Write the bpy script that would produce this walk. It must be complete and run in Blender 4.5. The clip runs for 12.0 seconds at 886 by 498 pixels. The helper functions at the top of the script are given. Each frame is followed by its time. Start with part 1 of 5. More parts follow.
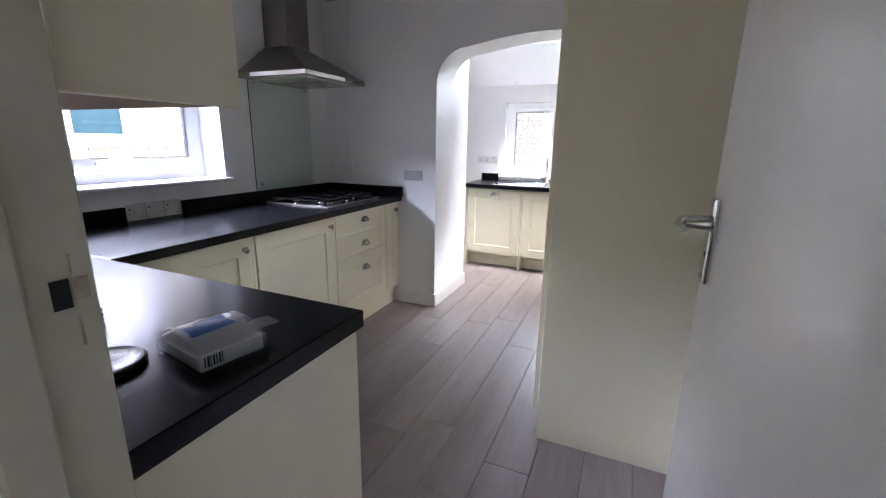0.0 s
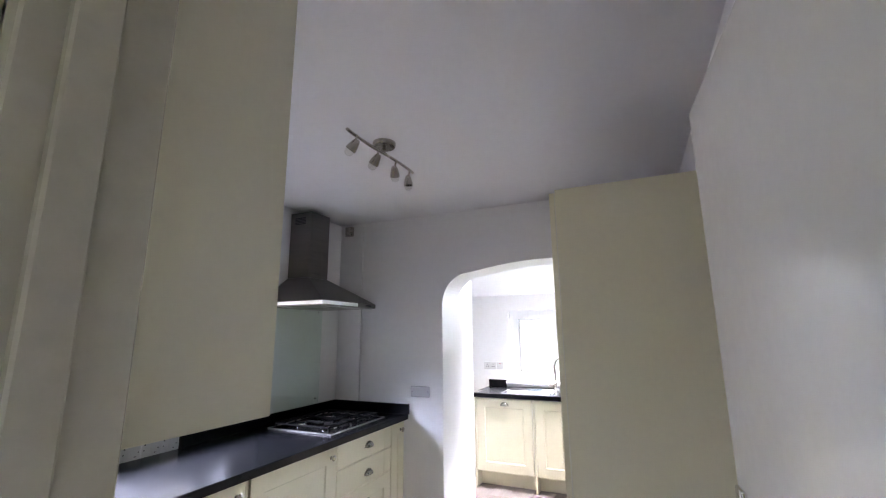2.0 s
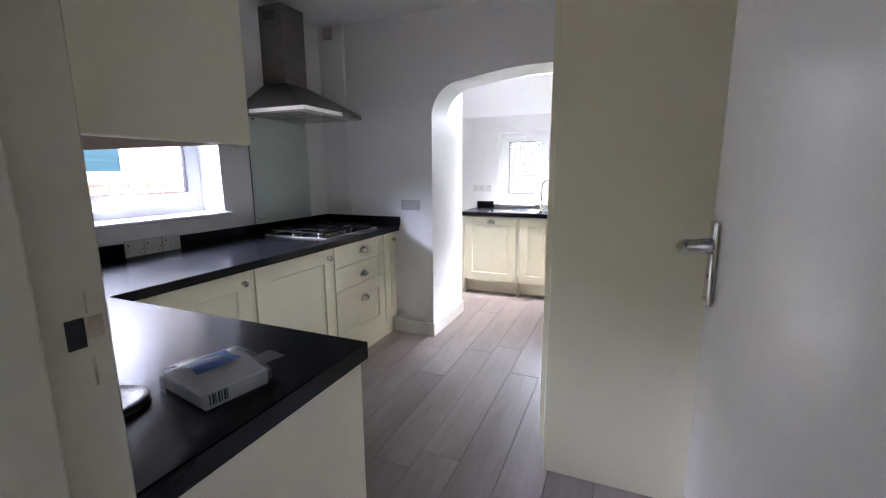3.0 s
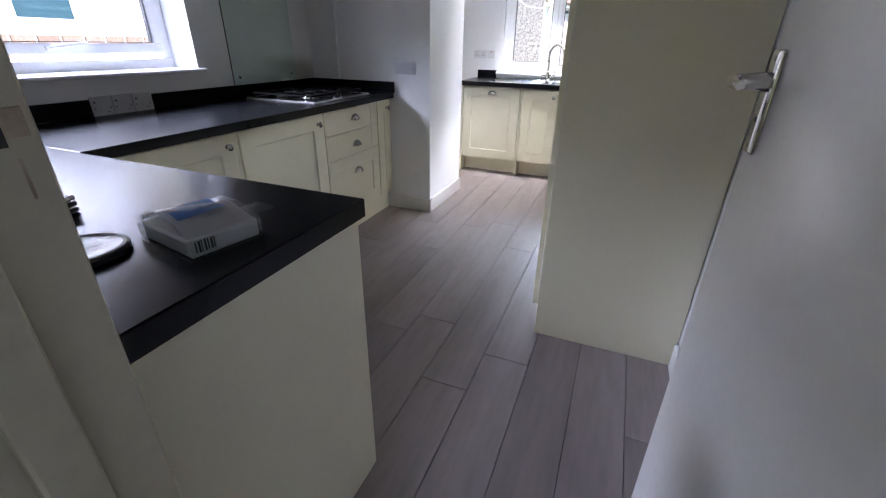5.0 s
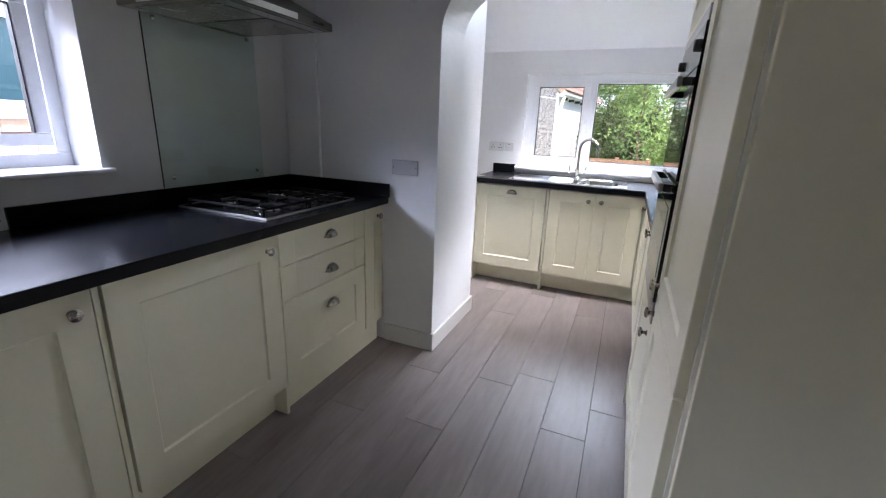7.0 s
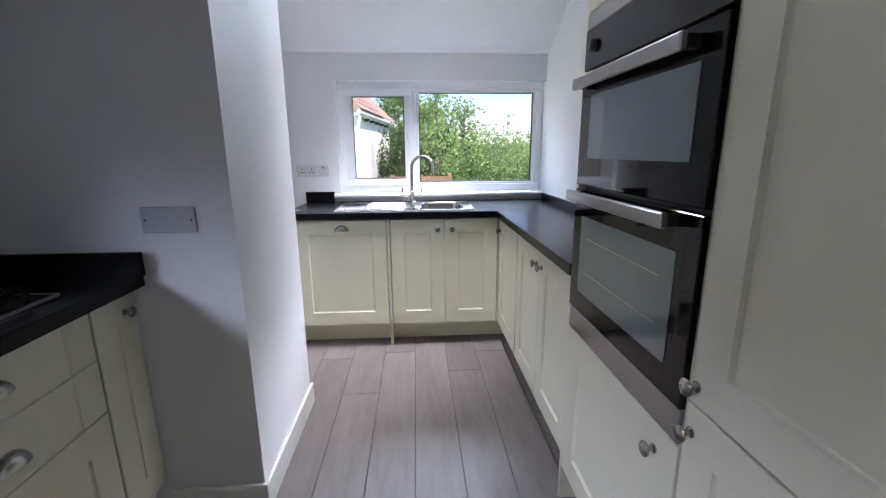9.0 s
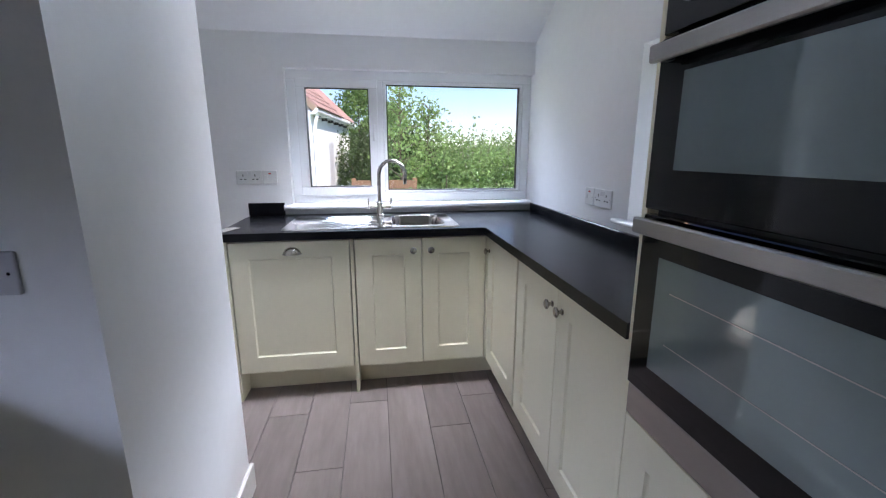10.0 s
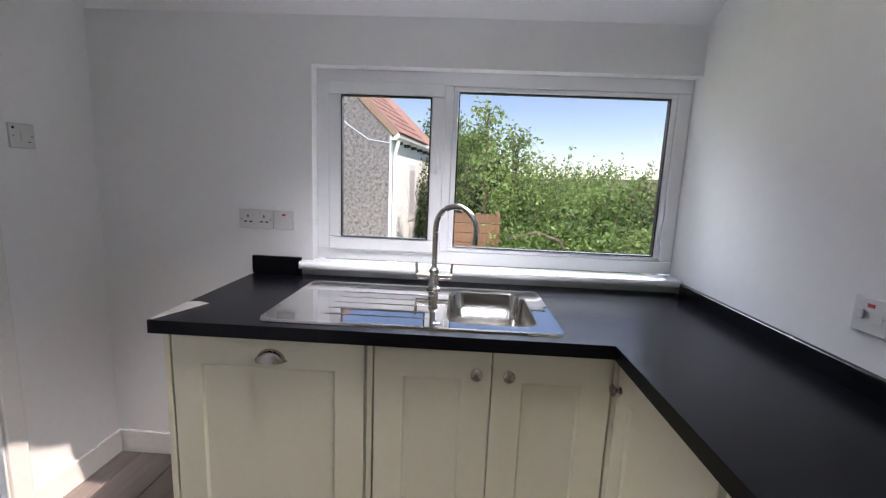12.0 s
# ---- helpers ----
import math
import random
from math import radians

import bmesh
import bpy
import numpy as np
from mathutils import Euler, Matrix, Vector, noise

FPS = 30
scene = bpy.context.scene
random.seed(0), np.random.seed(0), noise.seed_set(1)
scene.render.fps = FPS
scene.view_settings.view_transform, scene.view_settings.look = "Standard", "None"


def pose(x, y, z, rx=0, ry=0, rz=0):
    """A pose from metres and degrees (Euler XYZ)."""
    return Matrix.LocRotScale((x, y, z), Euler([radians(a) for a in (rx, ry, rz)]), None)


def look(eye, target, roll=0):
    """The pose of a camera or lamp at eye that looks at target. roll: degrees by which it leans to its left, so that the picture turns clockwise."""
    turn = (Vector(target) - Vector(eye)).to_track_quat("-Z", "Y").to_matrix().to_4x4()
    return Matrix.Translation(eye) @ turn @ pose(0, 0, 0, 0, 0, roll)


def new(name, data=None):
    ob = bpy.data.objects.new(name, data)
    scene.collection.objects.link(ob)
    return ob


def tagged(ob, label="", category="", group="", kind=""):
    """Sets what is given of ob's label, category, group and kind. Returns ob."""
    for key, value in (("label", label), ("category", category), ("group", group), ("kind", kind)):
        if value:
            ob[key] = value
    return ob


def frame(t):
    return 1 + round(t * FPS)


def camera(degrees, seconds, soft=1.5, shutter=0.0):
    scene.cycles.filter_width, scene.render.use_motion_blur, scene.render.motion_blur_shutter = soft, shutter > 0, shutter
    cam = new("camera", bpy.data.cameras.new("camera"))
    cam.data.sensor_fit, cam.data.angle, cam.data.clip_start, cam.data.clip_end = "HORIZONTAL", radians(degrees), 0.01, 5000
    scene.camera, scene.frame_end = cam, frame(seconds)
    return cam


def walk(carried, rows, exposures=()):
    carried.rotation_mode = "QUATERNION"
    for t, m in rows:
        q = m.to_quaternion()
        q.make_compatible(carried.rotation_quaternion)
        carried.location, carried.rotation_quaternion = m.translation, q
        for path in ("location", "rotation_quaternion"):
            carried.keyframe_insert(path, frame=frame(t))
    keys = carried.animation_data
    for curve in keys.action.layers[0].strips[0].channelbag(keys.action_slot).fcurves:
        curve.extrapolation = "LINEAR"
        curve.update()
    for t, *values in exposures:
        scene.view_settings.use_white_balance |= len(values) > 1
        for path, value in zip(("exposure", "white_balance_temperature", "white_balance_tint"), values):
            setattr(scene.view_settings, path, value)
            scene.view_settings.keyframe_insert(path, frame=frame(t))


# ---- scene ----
cam = camera(92.5, 12.0, 1.2)
PATH = [
    (0, (0.548, 0.238, 1.301), (-0.217, 2.02, 0.811), 1.0),
    (0.5, (0.563, 0.213, 1.32), (-0.22, 1.991, 0.841), 1.1),
    (1, (0.559, 0.208, 1.391), (-0.277, 2.019, 1.243), 0.8),
    (1.5, (0.561, 0.174, 1.475), (-0.264, 1.967, 1.802), 0.2),
    (2, (0.554, 0.184, 1.474), (-0.242, 1.977, 1.865), -0.5),
    (2.5, (0.538, 0.218, 1.399), (-0.249, 2.055, 1.484), -0.8),
    (3, (0.534, 0.226, 1.304), (-0.225, 2.041, 0.944), -0.3),
    (3.5, (0.54, 0.215, 1.199), (-0.154, 1.917, 0.412), 0.8),
    (3.7, (0.551, 0.208, 1.145), (-0.111, 1.839, 0.196), 0.4),
    (5.3, (0.457, 0.334, 1.225), (-0.214, 2.035, 0.416), 1.4),
    (5.5, (0.43, 0.419, 1.226), (-0.267, 2.178, 0.579), 1.5),
    (6, (0.34, 0.686, 1.268), (-0.378, 2.468, 0.711), 2.3),
    (6.5, (0.203, 0.924, 1.258), (-0.526, 2.701, 0.701), 2.4),
    (6.7, (0.171, 0.999, 1.274), (-0.574, 2.767, 0.711), 2.3),
    (8.3, (-0.116, 1.621, 1.264), (-0.402, 3.546, 0.804), 0.6),
    (8.5, (-0.169, 1.671, 1.254), (-0.262, 3.617, 0.804), -0.2),
    (9, (-0.216, 1.833, 1.244), (-0.095, 3.778, 0.795), -0.4),
    (9.5, (-0.219, 2.047, 1.257), (-0.026, 3.986, 0.807), -0.3),
    (10, (-0.26, 2.318, 1.251), (0.04, 4.246, 0.811), 0.0),
    (10.5, (-0.273, 2.589, 1.274), (0.103, 4.505, 0.84), -0.3),
    (11, (-0.199, 2.843, 1.276), (0.169, 4.766, 0.866), 0.1),
    (11.5, (-0.158, 3.039, 1.282), (0.031, 4.998, 0.926), 0.4),
    (12, (-0.155, 3.261, 1.302), (-0.232, 5.234, 0.982), 2.4),
]
walk(cam, [(t, look(eye, target, roll)) for t, eye, target, roll in PATH], exposures=[(0.0, 1.9, 7000, 25.0), (1.0, 2.15, 7000, 25.0), (1.5, 2.35, 7050, 25.0), (2.0, 2.35, 7050, 25.0), (2.5, 2.25, 7000, 25.0), (3.0, 1.95, 7000, 25.0), (3.5, 1.7, 7000, 25.0), (5.5, 1.4, 6800, 23.0), (6.0, 1.22, 6800, 23.0), (6.5, 1.3, 6900, 23.0), (8.5, 1.1, 6650, 22.0), (9.5, 0.85, 6500, 21.0), (10.5, 0.65, 6600, 21.0), (11.5, 0.55, 7250, 23.5), (12.0, 0.4, 7250, 23.5)])

# ---------------------------------------------------------------- world, sun, exposure
SUN_WAY = Vector((1.5, -0.37, 2.38)).normalized()
world = bpy.data.worlds.new("world")
scene.world = world
world.use_nodes = True
wn, wl = world.node_tree.nodes, world.node_tree.links
sky = wn.new("ShaderNodeTexSky")
sky.sky_type = 'NISHITA'
sky.sun_disc = False
sky.sun_elevation = math.asin(SUN_WAY.z)
sky.sun_rotation = math.atan2(SUN_WAY.x, SUN_WAY.y)
sky.air_density, sky.dust_density, sky.ozone_density = 1.0, 0.1, 3.0
sky.altitude = 1200
wn["Background"].inputs[1].default_value = 0.15
wl.new(sky.outputs[0], wn["Background"].inputs[0])
sun = new("sun", bpy.data.lights.new("sun", 'SUN'))
sun.data.energy, sun.data.angle, sun.data.color = 4.8, radians(0.5), (1.0, 0.95, 0.88)
sun.matrix_world = look(SUN_WAY * 30, (0, 0, 0))


def window_sky(name, place, target, w, h, power, color=(0.82, 0.905, 1.0)):
    """Sky light that falls through an opening, from outside and above it."""
    ob = new(name, bpy.data.lights.new(name, 'AREA'))
    ob.data.shape, ob.data.size, ob.data.size_y, ob.data.energy = 'RECTANGLE', w, h, power
    ob.data.color = color
    ob.matrix_world = look(place, target)
    return ob


window_sky("sky_light_sink_window", (0.7, 7.1, 3.6), (-0.2, 4.8, 0.9), 3.4, 1.8, 620, (0.66, 0.83, 1.0))
window_sky("sky_light_side_window", (2.3, 3.5, 2.9), (0.5, 3.5, 1.1), 1.2, 1.2, 120)
window_sky("sky_light_hob_window", (-4.1, 0.9, 3.15), (-1.5, 1.65, 1.4), 5.4, 1.8, 860, (0.60, 0.735, 1.0))
window_sky("sky_light_roof_window", (0.1, 3.85, 3.8), (-0.3, 4.3, 0.0), 1.2, 1.0, 370)

# ---------------------------------------------------------------- materials


def mat(name, color, rough=0.5, metal=0.0, var=0.06, scale=6.0, fine=60.0, bump=0.0, bump_scale=80.0, spec=0.5, coat=0.0, stretch=(1, 1, 1), rand=0.0, alt=None, rough_var=0.08):
    m = bpy.data.materials.new(name)
    m.use_nodes = True
    n, l = m.node_tree.nodes, m.node_tree.links
    b = n["Principled BSDF"]
    b.inputs["Roughness"].default_value, b.inputs["Metallic"].default_value = rough, metal
    b.inputs["Specular IOR Level"].default_value = spec
    b.inputs["Coat Weight"].default_value, b.inputs["Coat Roughness"].default_value = coat, 0.08
    tc, mp = n.new("ShaderNodeTexCoord"), n.new("ShaderNodeMapping")
    mp.inputs["Scale"].default_value = stretch
    l.new(tc.outputs["Object"], mp.inputs["Vector"])
    big, small = n.new("ShaderNodeTexNoise"), n.new("ShaderNodeTexNoise")
    big.inputs["Scale"].default_value, big.inputs["Detail"].default_value = scale, 4
    small.inputs["Scale"].default_value, small.inputs["Detail"].default_value = fine, 5
    for t in (big, small):
        l.new(mp.outputs[0], t.inputs["Vector"])
    add = n.new("ShaderNodeMath")
    add.operation = 'MULTIPLY_ADD'
    add.inputs[1].default_value = 0.6
    l.new(big.outputs[0], add.inputs[0])
    half = n.new("ShaderNodeMath")
    half.operation = 'MULTIPLY'
    half.inputs[1].default_value = 0.4
    l.new(small.outputs[0], half.inputs[0])
    l.new(half.outputs[0], add.inputs[2])
    ramp = n.new("ShaderNodeValToRGB")
    lo = tuple(c * (1 - var * 2) for c in color) if alt is None else alt
    hi = tuple(min(1, c * (1 + var * 2)) for c in color) if alt is None else color
    ramp.color_ramp.elements[0].position, ramp.color_ramp.elements[1].position = 0.3, 0.7
    ramp.color_ramp.elements[0].color, ramp.color_ramp.elements[1].color = (*lo, 1), (*hi, 1)
    l.new(add.outputs[0], ramp.inputs[0])
    out = ramp.outputs[0]
    if rand:
        oi = n.new("ShaderNodeObjectInfo")
        rr = n.new("ShaderNodeMapRange")
        rr.inputs["To Min"].default_value, rr.inputs["To Max"].default_value = 1 - rand, 1 + rand
        l.new(oi.outputs["Random"], rr.inputs["Value"])
        hsv = n.new("ShaderNodeHueSaturation")
        l.new(out, hsv.inputs["Color"])
        l.new(rr.outputs[0], hsv.inputs["Value"])
        out = hsv.outputs[0]
    l.new(out, b.inputs["Base Color"])
    mr = n.new("ShaderNodeMapRange")
    mr.inputs["To Min"].default_value, mr.inputs["To Max"].default_value = max(0.02, rough - rough_var), min(1, rough + rough_var)
    l.new(add.outputs[0], mr.inputs["Value"])
    l.new(mr.outputs[0], b.inputs["Roughness"])
    if bump:
        bt, bp = n.new("ShaderNodeTexNoise"), n.new("ShaderNodeBump")
        bt.inputs["Scale"].default_value, bt.inputs["Detail"].default_value = bump_scale, 4
        bp.inputs["Strength"].default_value, bp.inputs["Distance"].default_value = bump, 0.01
        l.new(mp.outputs[0], bt.inputs["Vector"])
        l.new(bt.outputs[0], bp.inputs["Height"])
        l.new(bp.outputs[0], b.inputs["Normal"])
    return m


def glass_mat(name, tint=(1, 1, 1), rough=0.0, gloss=0.025):
    """A thin pane: mostly clear, with a gloss that grows at grazing angles."""
    m = bpy.data.materials.new(name)
    m.use_nodes = True
    n, l = m.node_tree.nodes, m.node_tree.links
    n.remove(n["Principled BSDF"])
    t, g, mix, lw = n.new("ShaderNodeBsdfTransparent"), n.new("ShaderNodeBsdfGlossy"), n.new("ShaderNodeMixShader"), n.new("ShaderNodeLayerWeight")
    t.inputs[0].default_value = (*tint, 1)
    g.inputs["Roughness"].default_value = rough
    power, scaled = n.new("ShaderNodeMath"), n.new("ShaderNodeMath")
    power.operation, scaled.operation = 'POWER', 'MULTIPLY_ADD'
    power.inputs[1].default_value, scaled.inputs[1].default_value, scaled.inputs[2].default_value = 4.0, 0.7, gloss
    lw.inputs["Blend"].default_value = 0.5
    l.new(lw.outputs["Facing"], power.inputs[0])
    l.new(power.outputs[0], scaled.inputs[0])
    l.new(scaled.outputs[0], mix.inputs[0])
    l.new(t.outputs[0], mix.inputs[1])
    l.new(g.outputs[0], mix.inputs[2])
    l.new(mix.outputs[0], n["Material Output"].inputs[0])
    return m


def wood_floor_mat():
    m = mat("grey_oak_laminate", (0.275, 0.231, 0.217), 0.4, var=0.1, scale=2.6, fine=11, stretch=(3.6, 0.55, 3.6), rand=0.11, alt=(0.175, 0.144, 0.133), spec=0.4, bump=0.05, bump_scale=20, rough_var=0.06)
    n, l = m.node_tree.nodes, m.node_tree.links
    oi = n.new("ShaderNodeObjectInfo")
    tc = [x for x in n if x.type == 'TEX_COORD'][0]
    mp = [x for x in n if x.type == 'MAPPING'][0]
    comb = n.new("ShaderNodeVectorMath")
    comb.operation = 'SCALE'
    l.new(oi.outputs["Location"], comb.inputs[0])
    comb.inputs["Scale"].default_value = 3.7
    l.new(comb.outputs[0], mp.inputs["Location"])
    return m


M_WALL = mat("white_wall_paint", (0.80, 0.80, 0.80), 0.7, var=0.015, scale=1.5, fine=25, bump=0.06, bump_scale=60)
M_CEIL = mat("white_ceiling_paint", (0.80, 0.80, 0.81), 0.85, var=0.012, scale=1.2, fine=30, bump=0.05, bump_scale=40)
# Olive also deepened to dim and tint the light bounced through the doorway.
M_HALL = mat("hall_wall_paint", (0.29, 0.285, 0.13), 0.8, var=0.03, scale=2, fine=20, bump=0.05)
M_GLOSS = mat("white_gloss_woodwork", (0.79, 0.78, 0.75), 0.15, var=0.02, scale=3, fine=40, bump=0.03, bump_scale=14)
# Warm gloss paint with the doorway's shade put into its colour.
M_FRAME = mat("shaded_warm_gloss_frame_paint", (0.54, 0.505, 0.39), 0.2, var=0.05, scale=4, fine=40, bump=0.06, bump_scale=16)
M_WORN = mat("chipped_paint_and_wood", (0.52, 0.45, 0.35), 0.5, var=0.2, scale=30, fine=90, alt=(0.24, 0.17, 0.11), bump=0.2, bump_scale=90)
M_CREAM = mat("cream_satin_cabinet_paint", (0.78, 0.738, 0.562), 0.36, var=0.014, scale=3, fine=50, bump=0.02, bump_scale=90)
M_CARC = mat("cream_melamine_board", (0.76, 0.735, 0.63), 0.45, var=0.015, scale=4, fine=50)
M_MDF = mat("raw_brown_board", (0.33, 0.22, 0.14), 0.7, var=0.08, scale=6, fine=70)
M_BLACK = mat("black_textured_laminate", (0.005, 0.005, 0.0065), 0.25, var=0.03, scale=8, fine=120, bump=0.02, bump_scale=420, spec=0.13, rough_var=0.008)
M_UPVC = mat("white_upvc", (0.84, 0.85, 0.86), 0.25, var=0.01, scale=3, fine=30)
M_SILL = mat("white_sill_paint", (0.82, 0.82, 0.82), 0.25, var=0.015, scale=4, fine=40)
M_GASKET = mat("black_rubber_gasket", (0.012, 0.012, 0.012), 0.6)
M_STEEL = mat("brushed_stainless_steel", (0.36, 0.345, 0.33), 0.3, 1.0, var=0.04, scale=3, fine=90, stretch=(1, 1, 14))
M_HOOD = mat("dark_brushed_hood_steel", (0.215, 0.20, 0.19), 0.3, 1.0, var=0.05, scale=3, fine=90, stretch=(1, 1, 14))
M_LIP = mat("pale_lip_glare_steel", (0.85, 0.85, 0.85), 0.38, 1.0, var=0.03, scale=5, fine=90)
M_SINK = mat("polished_stainless_sink", (0.60, 0.59, 0.58), 0.045, 1.0, var=0.03, scale=5, fine=90, rough_var=0.03)
M_BOWL = mat("brushed_stainless_bowl", (0.50, 0.48, 0.46), 0.17, 1.0, var=0.04, scale=5, fine=90, rough_var=0.04)
M_NICKEL = mat("satin_nickel", (0.44, 0.41, 0.37), 0.26, 1.0, var=0.04, scale=10, fine=80)
M_CHROME = mat("chrome", (0.62, 0.62, 0.62), 0.1, 1.0, var=0.03, rough_var=0.04)
M_IRON = mat("black_cast_iron", (0.007, 0.007, 0.007), 0.6, var=0.1, spec=0.08, bump=0.1, bump_scale=300)
M_OVEN = mat("black_oven_enamel", (0.010, 0.010, 0.012), 0.14, var=0.03, spec=0.4, rough_var=0.01)
M_HOBPLATE = mat("black_hob_enamel", (0.005, 0.005, 0.006), 0.16, var=0.03, spec=0.1, rough_var=0.01)
M_OVENDOOR = mat("black_oven_door_glass", (0.005, 0.006, 0.007), 0.04, var=0.02, spec=0.3, rough_var=0.01)
# Grey-teal base stands in for the room's reflection in the dark glass.
M_OVENGLASS = mat("pale_sheen_oven_glass", (0.17, 0.23, 0.24), 0.03, 0.16, var=0.02, spec=0.9, rough_var=0.008)
M_PLASTIC = mat("white_moulded_plastic", (0.64, 0.64, 0.63), 0.3, var=0.01)
M_GREY = mat("pale_grey_plastic", (0.48, 0.48, 0.50), 0.4, var=0.02)
M_DARK = mat("dark_grey_plastic", (0.02, 0.02, 0.021), 0.4)
M_GLASS = glass_mat("window_glass")
M_SPLASH = glass_mat("clear_green_glass", (0.92, 0.965, 0.945), 0.0, 0.06)
M_BULB = glass_mat("bulb_glass", (0.95, 0.95, 0.93))
M_CLEAR = glass_mat("clear_plastic_wrap", (0.95, 0.965, 0.98), 0.06, 0.09)
M_FLOOR = wood_floor_mat()
M_JOINT = mat("dark_joint", (0.05, 0.04, 0.035), 0.8)
M_CARD = mat("white_card", (0.74, 0.74, 0.74), 0.5, var=0.02)
M_BLUE = mat("blue_print_card", (0.10, 0.24, 0.55), 0.4, var=0.03)
M_RED = mat("red_switch", (0.5, 0.03, 0.03), 0.3)
M_PINE = mat("varnished_pine", (0.5, 0.28, 0.12), 0.35, var=0.1, scale=2, fine=20, stretch=(1, 12, 12))
M_PEWTER = mat("grey_pewter_relief", (0.24, 0.235, 0.23), 0.42, 0.7, var=0.15, scale=20, fine=120, bump=0.3, bump_scale=90)
M_DASH = mat("grey_pebbledash", (0.27, 0.24, 0.215), 0.9, var=0.45, scale=18, fine=45, bump=1.0, bump_scale=34)
M_NEIGHBOUR = mat("white_house_render", (0.68, 0.68, 0.67), 0.85, var=0.05, scale=2, fine=20, bump=0.1)
M_RENDER = mat("white_masonry_paint", (0.78, 0.78, 0.76), 0.8, var=0.03, scale=2, fine=20, bump=0.1)
M_TILE = mat("red_clay_tile", (0.31, 0.185, 0.155), 0.8, var=0.15, scale=4, fine=30, rand=0.15, bump=0.2)
M_FENCE = mat("orange_brown_fence_wood", (0.27, 0.14, 0.075), 0.75, var=0.15, scale=3, fine=30, stretch=(8, 8, 1), rand=0.15, bump=0.2)
M_PALE = mat("weathered_pale_timber", (0.27, 0.18, 0.12), 0.8, var=0.12, scale=3, fine=30, stretch=(8, 8, 1), rand=0.12, bump=0.2)
M_BARK = mat("grey_brown_bark", (0.16, 0.12, 0.085), 0.9, var=0.2, scale=6, fine=40, bump=0.5, bump_scale=30)
M_TEAL = mat("pale_blue_window_glass", (0.012, 0.040, 0.052), 0.3, spec=0.15, var=0.08, scale=0.8, fine=6)
M_GROUND = mat("rough_grass", (0.10, 0.13, 0.04), 0.95, var=0.25, scale=2, fine=40, bump=0.6, bump_scale=30)
M_HILL = mat("far_hills", (0.16, 0.22, 0.20), 1.0, var=0.1, scale=0.01, fine=0.1)


def leaf_mat(name, a, b):
    m = mat(name, a, 0.5, var=0.2, scale=1.2, fine=9, alt=b, spec=0.4)
    n, l = m.node_tree.nodes, m.node_tree.links
    bs = n["Principled BSDF"]
    tr, mix = n.new("ShaderNodeBsdfTranslucent"), n.new("ShaderNodeMixShader")
    geo, hs, mr = n.new("ShaderNodeNewGeometry"), n.new("ShaderNodeHueSaturation"), n.new("ShaderNodeMapRange")
    src = bs.inputs["Base Color"].links[0].from_socket
    mr.inputs["To Min"].default_value, mr.inputs["To Max"].default_value = 0.55, 1.5
    l.new(geo.outputs["Random Per Island"], mr.inputs["Value"])
    l.new(mr.outputs[0], hs.inputs["Value"])
    l.new(src, hs.inputs["Color"])
    l.new(hs.outputs[0], bs.inputs["Base Color"])
    l.new(hs.outputs[0], tr.inputs["Color"])
    mix.inputs[0].default_value = 0.35
    l.new(bs.outputs[0], mix.inputs[1])
    l.new(tr.outputs[0], mix.inputs[2])
    l.new(mix.outputs[0], n["Material Output"].inputs[0])
    return m


M_LEAF = leaf_mat("bright_green_leaves", (0.31, 0.44, 0.145), (0.095, 0.18, 0.055))
M_LEAF_DARK = leaf_mat("dark_green_leaves", (0.10, 0.145, 0.05), (0.04, 0.07, 0.025))

# ---------------------------------------------------------------- builders


def box(bm, x0, x1, y0, y1, z0, z1, bevel=0.0, seg=1):
    m = Matrix.Translation(((x0 + x1) / 2, (y0 + y1) / 2, (z0 + z1) / 2)) @ Matrix.Diagonal((abs(x1 - x0), abs(y1 - y0), abs(z1 - z0), 1))
    r = bmesh.ops.create_cube(bm, size=1.0, matrix=m)
    if bevel:
        es = list({e for v in r["verts"] for e in v.link_edges})
        bmesh.ops.bevel(bm, geom=es, offset=bevel, segments=seg, affect='EDGES', profile=0.5, clamp_overlap=True)
    return bm


def boxed(x0, x1, y0, y1, z0, z1, bevel=0.0, seg=1):
    return box(bmesh.new(), x0, x1, y0, y1, z0, z1, bevel, seg)


def lathe(bm, profile, m=Matrix(), n=20):
    """A profile of (radius, height) turned round z."""
    rings = []
    for r, z in profile:
        rings.append([bm.verts.new(m @ Vector((max(r, 1e-5) * math.cos(2 * math.pi * k / n), max(r, 1e-5) * math.sin(2 * math.pi * k / n), z))) for k in range(n)])
    for a, b in zip(rings, rings[1:]):
        for k in range(n):
            bm.faces.new((a[k], a[(k + 1) % n], b[(k + 1) % n], b[k]))
    bm.faces.new(list(reversed(rings[0])))
    bm.faces.new(rings[-1])
    return bm


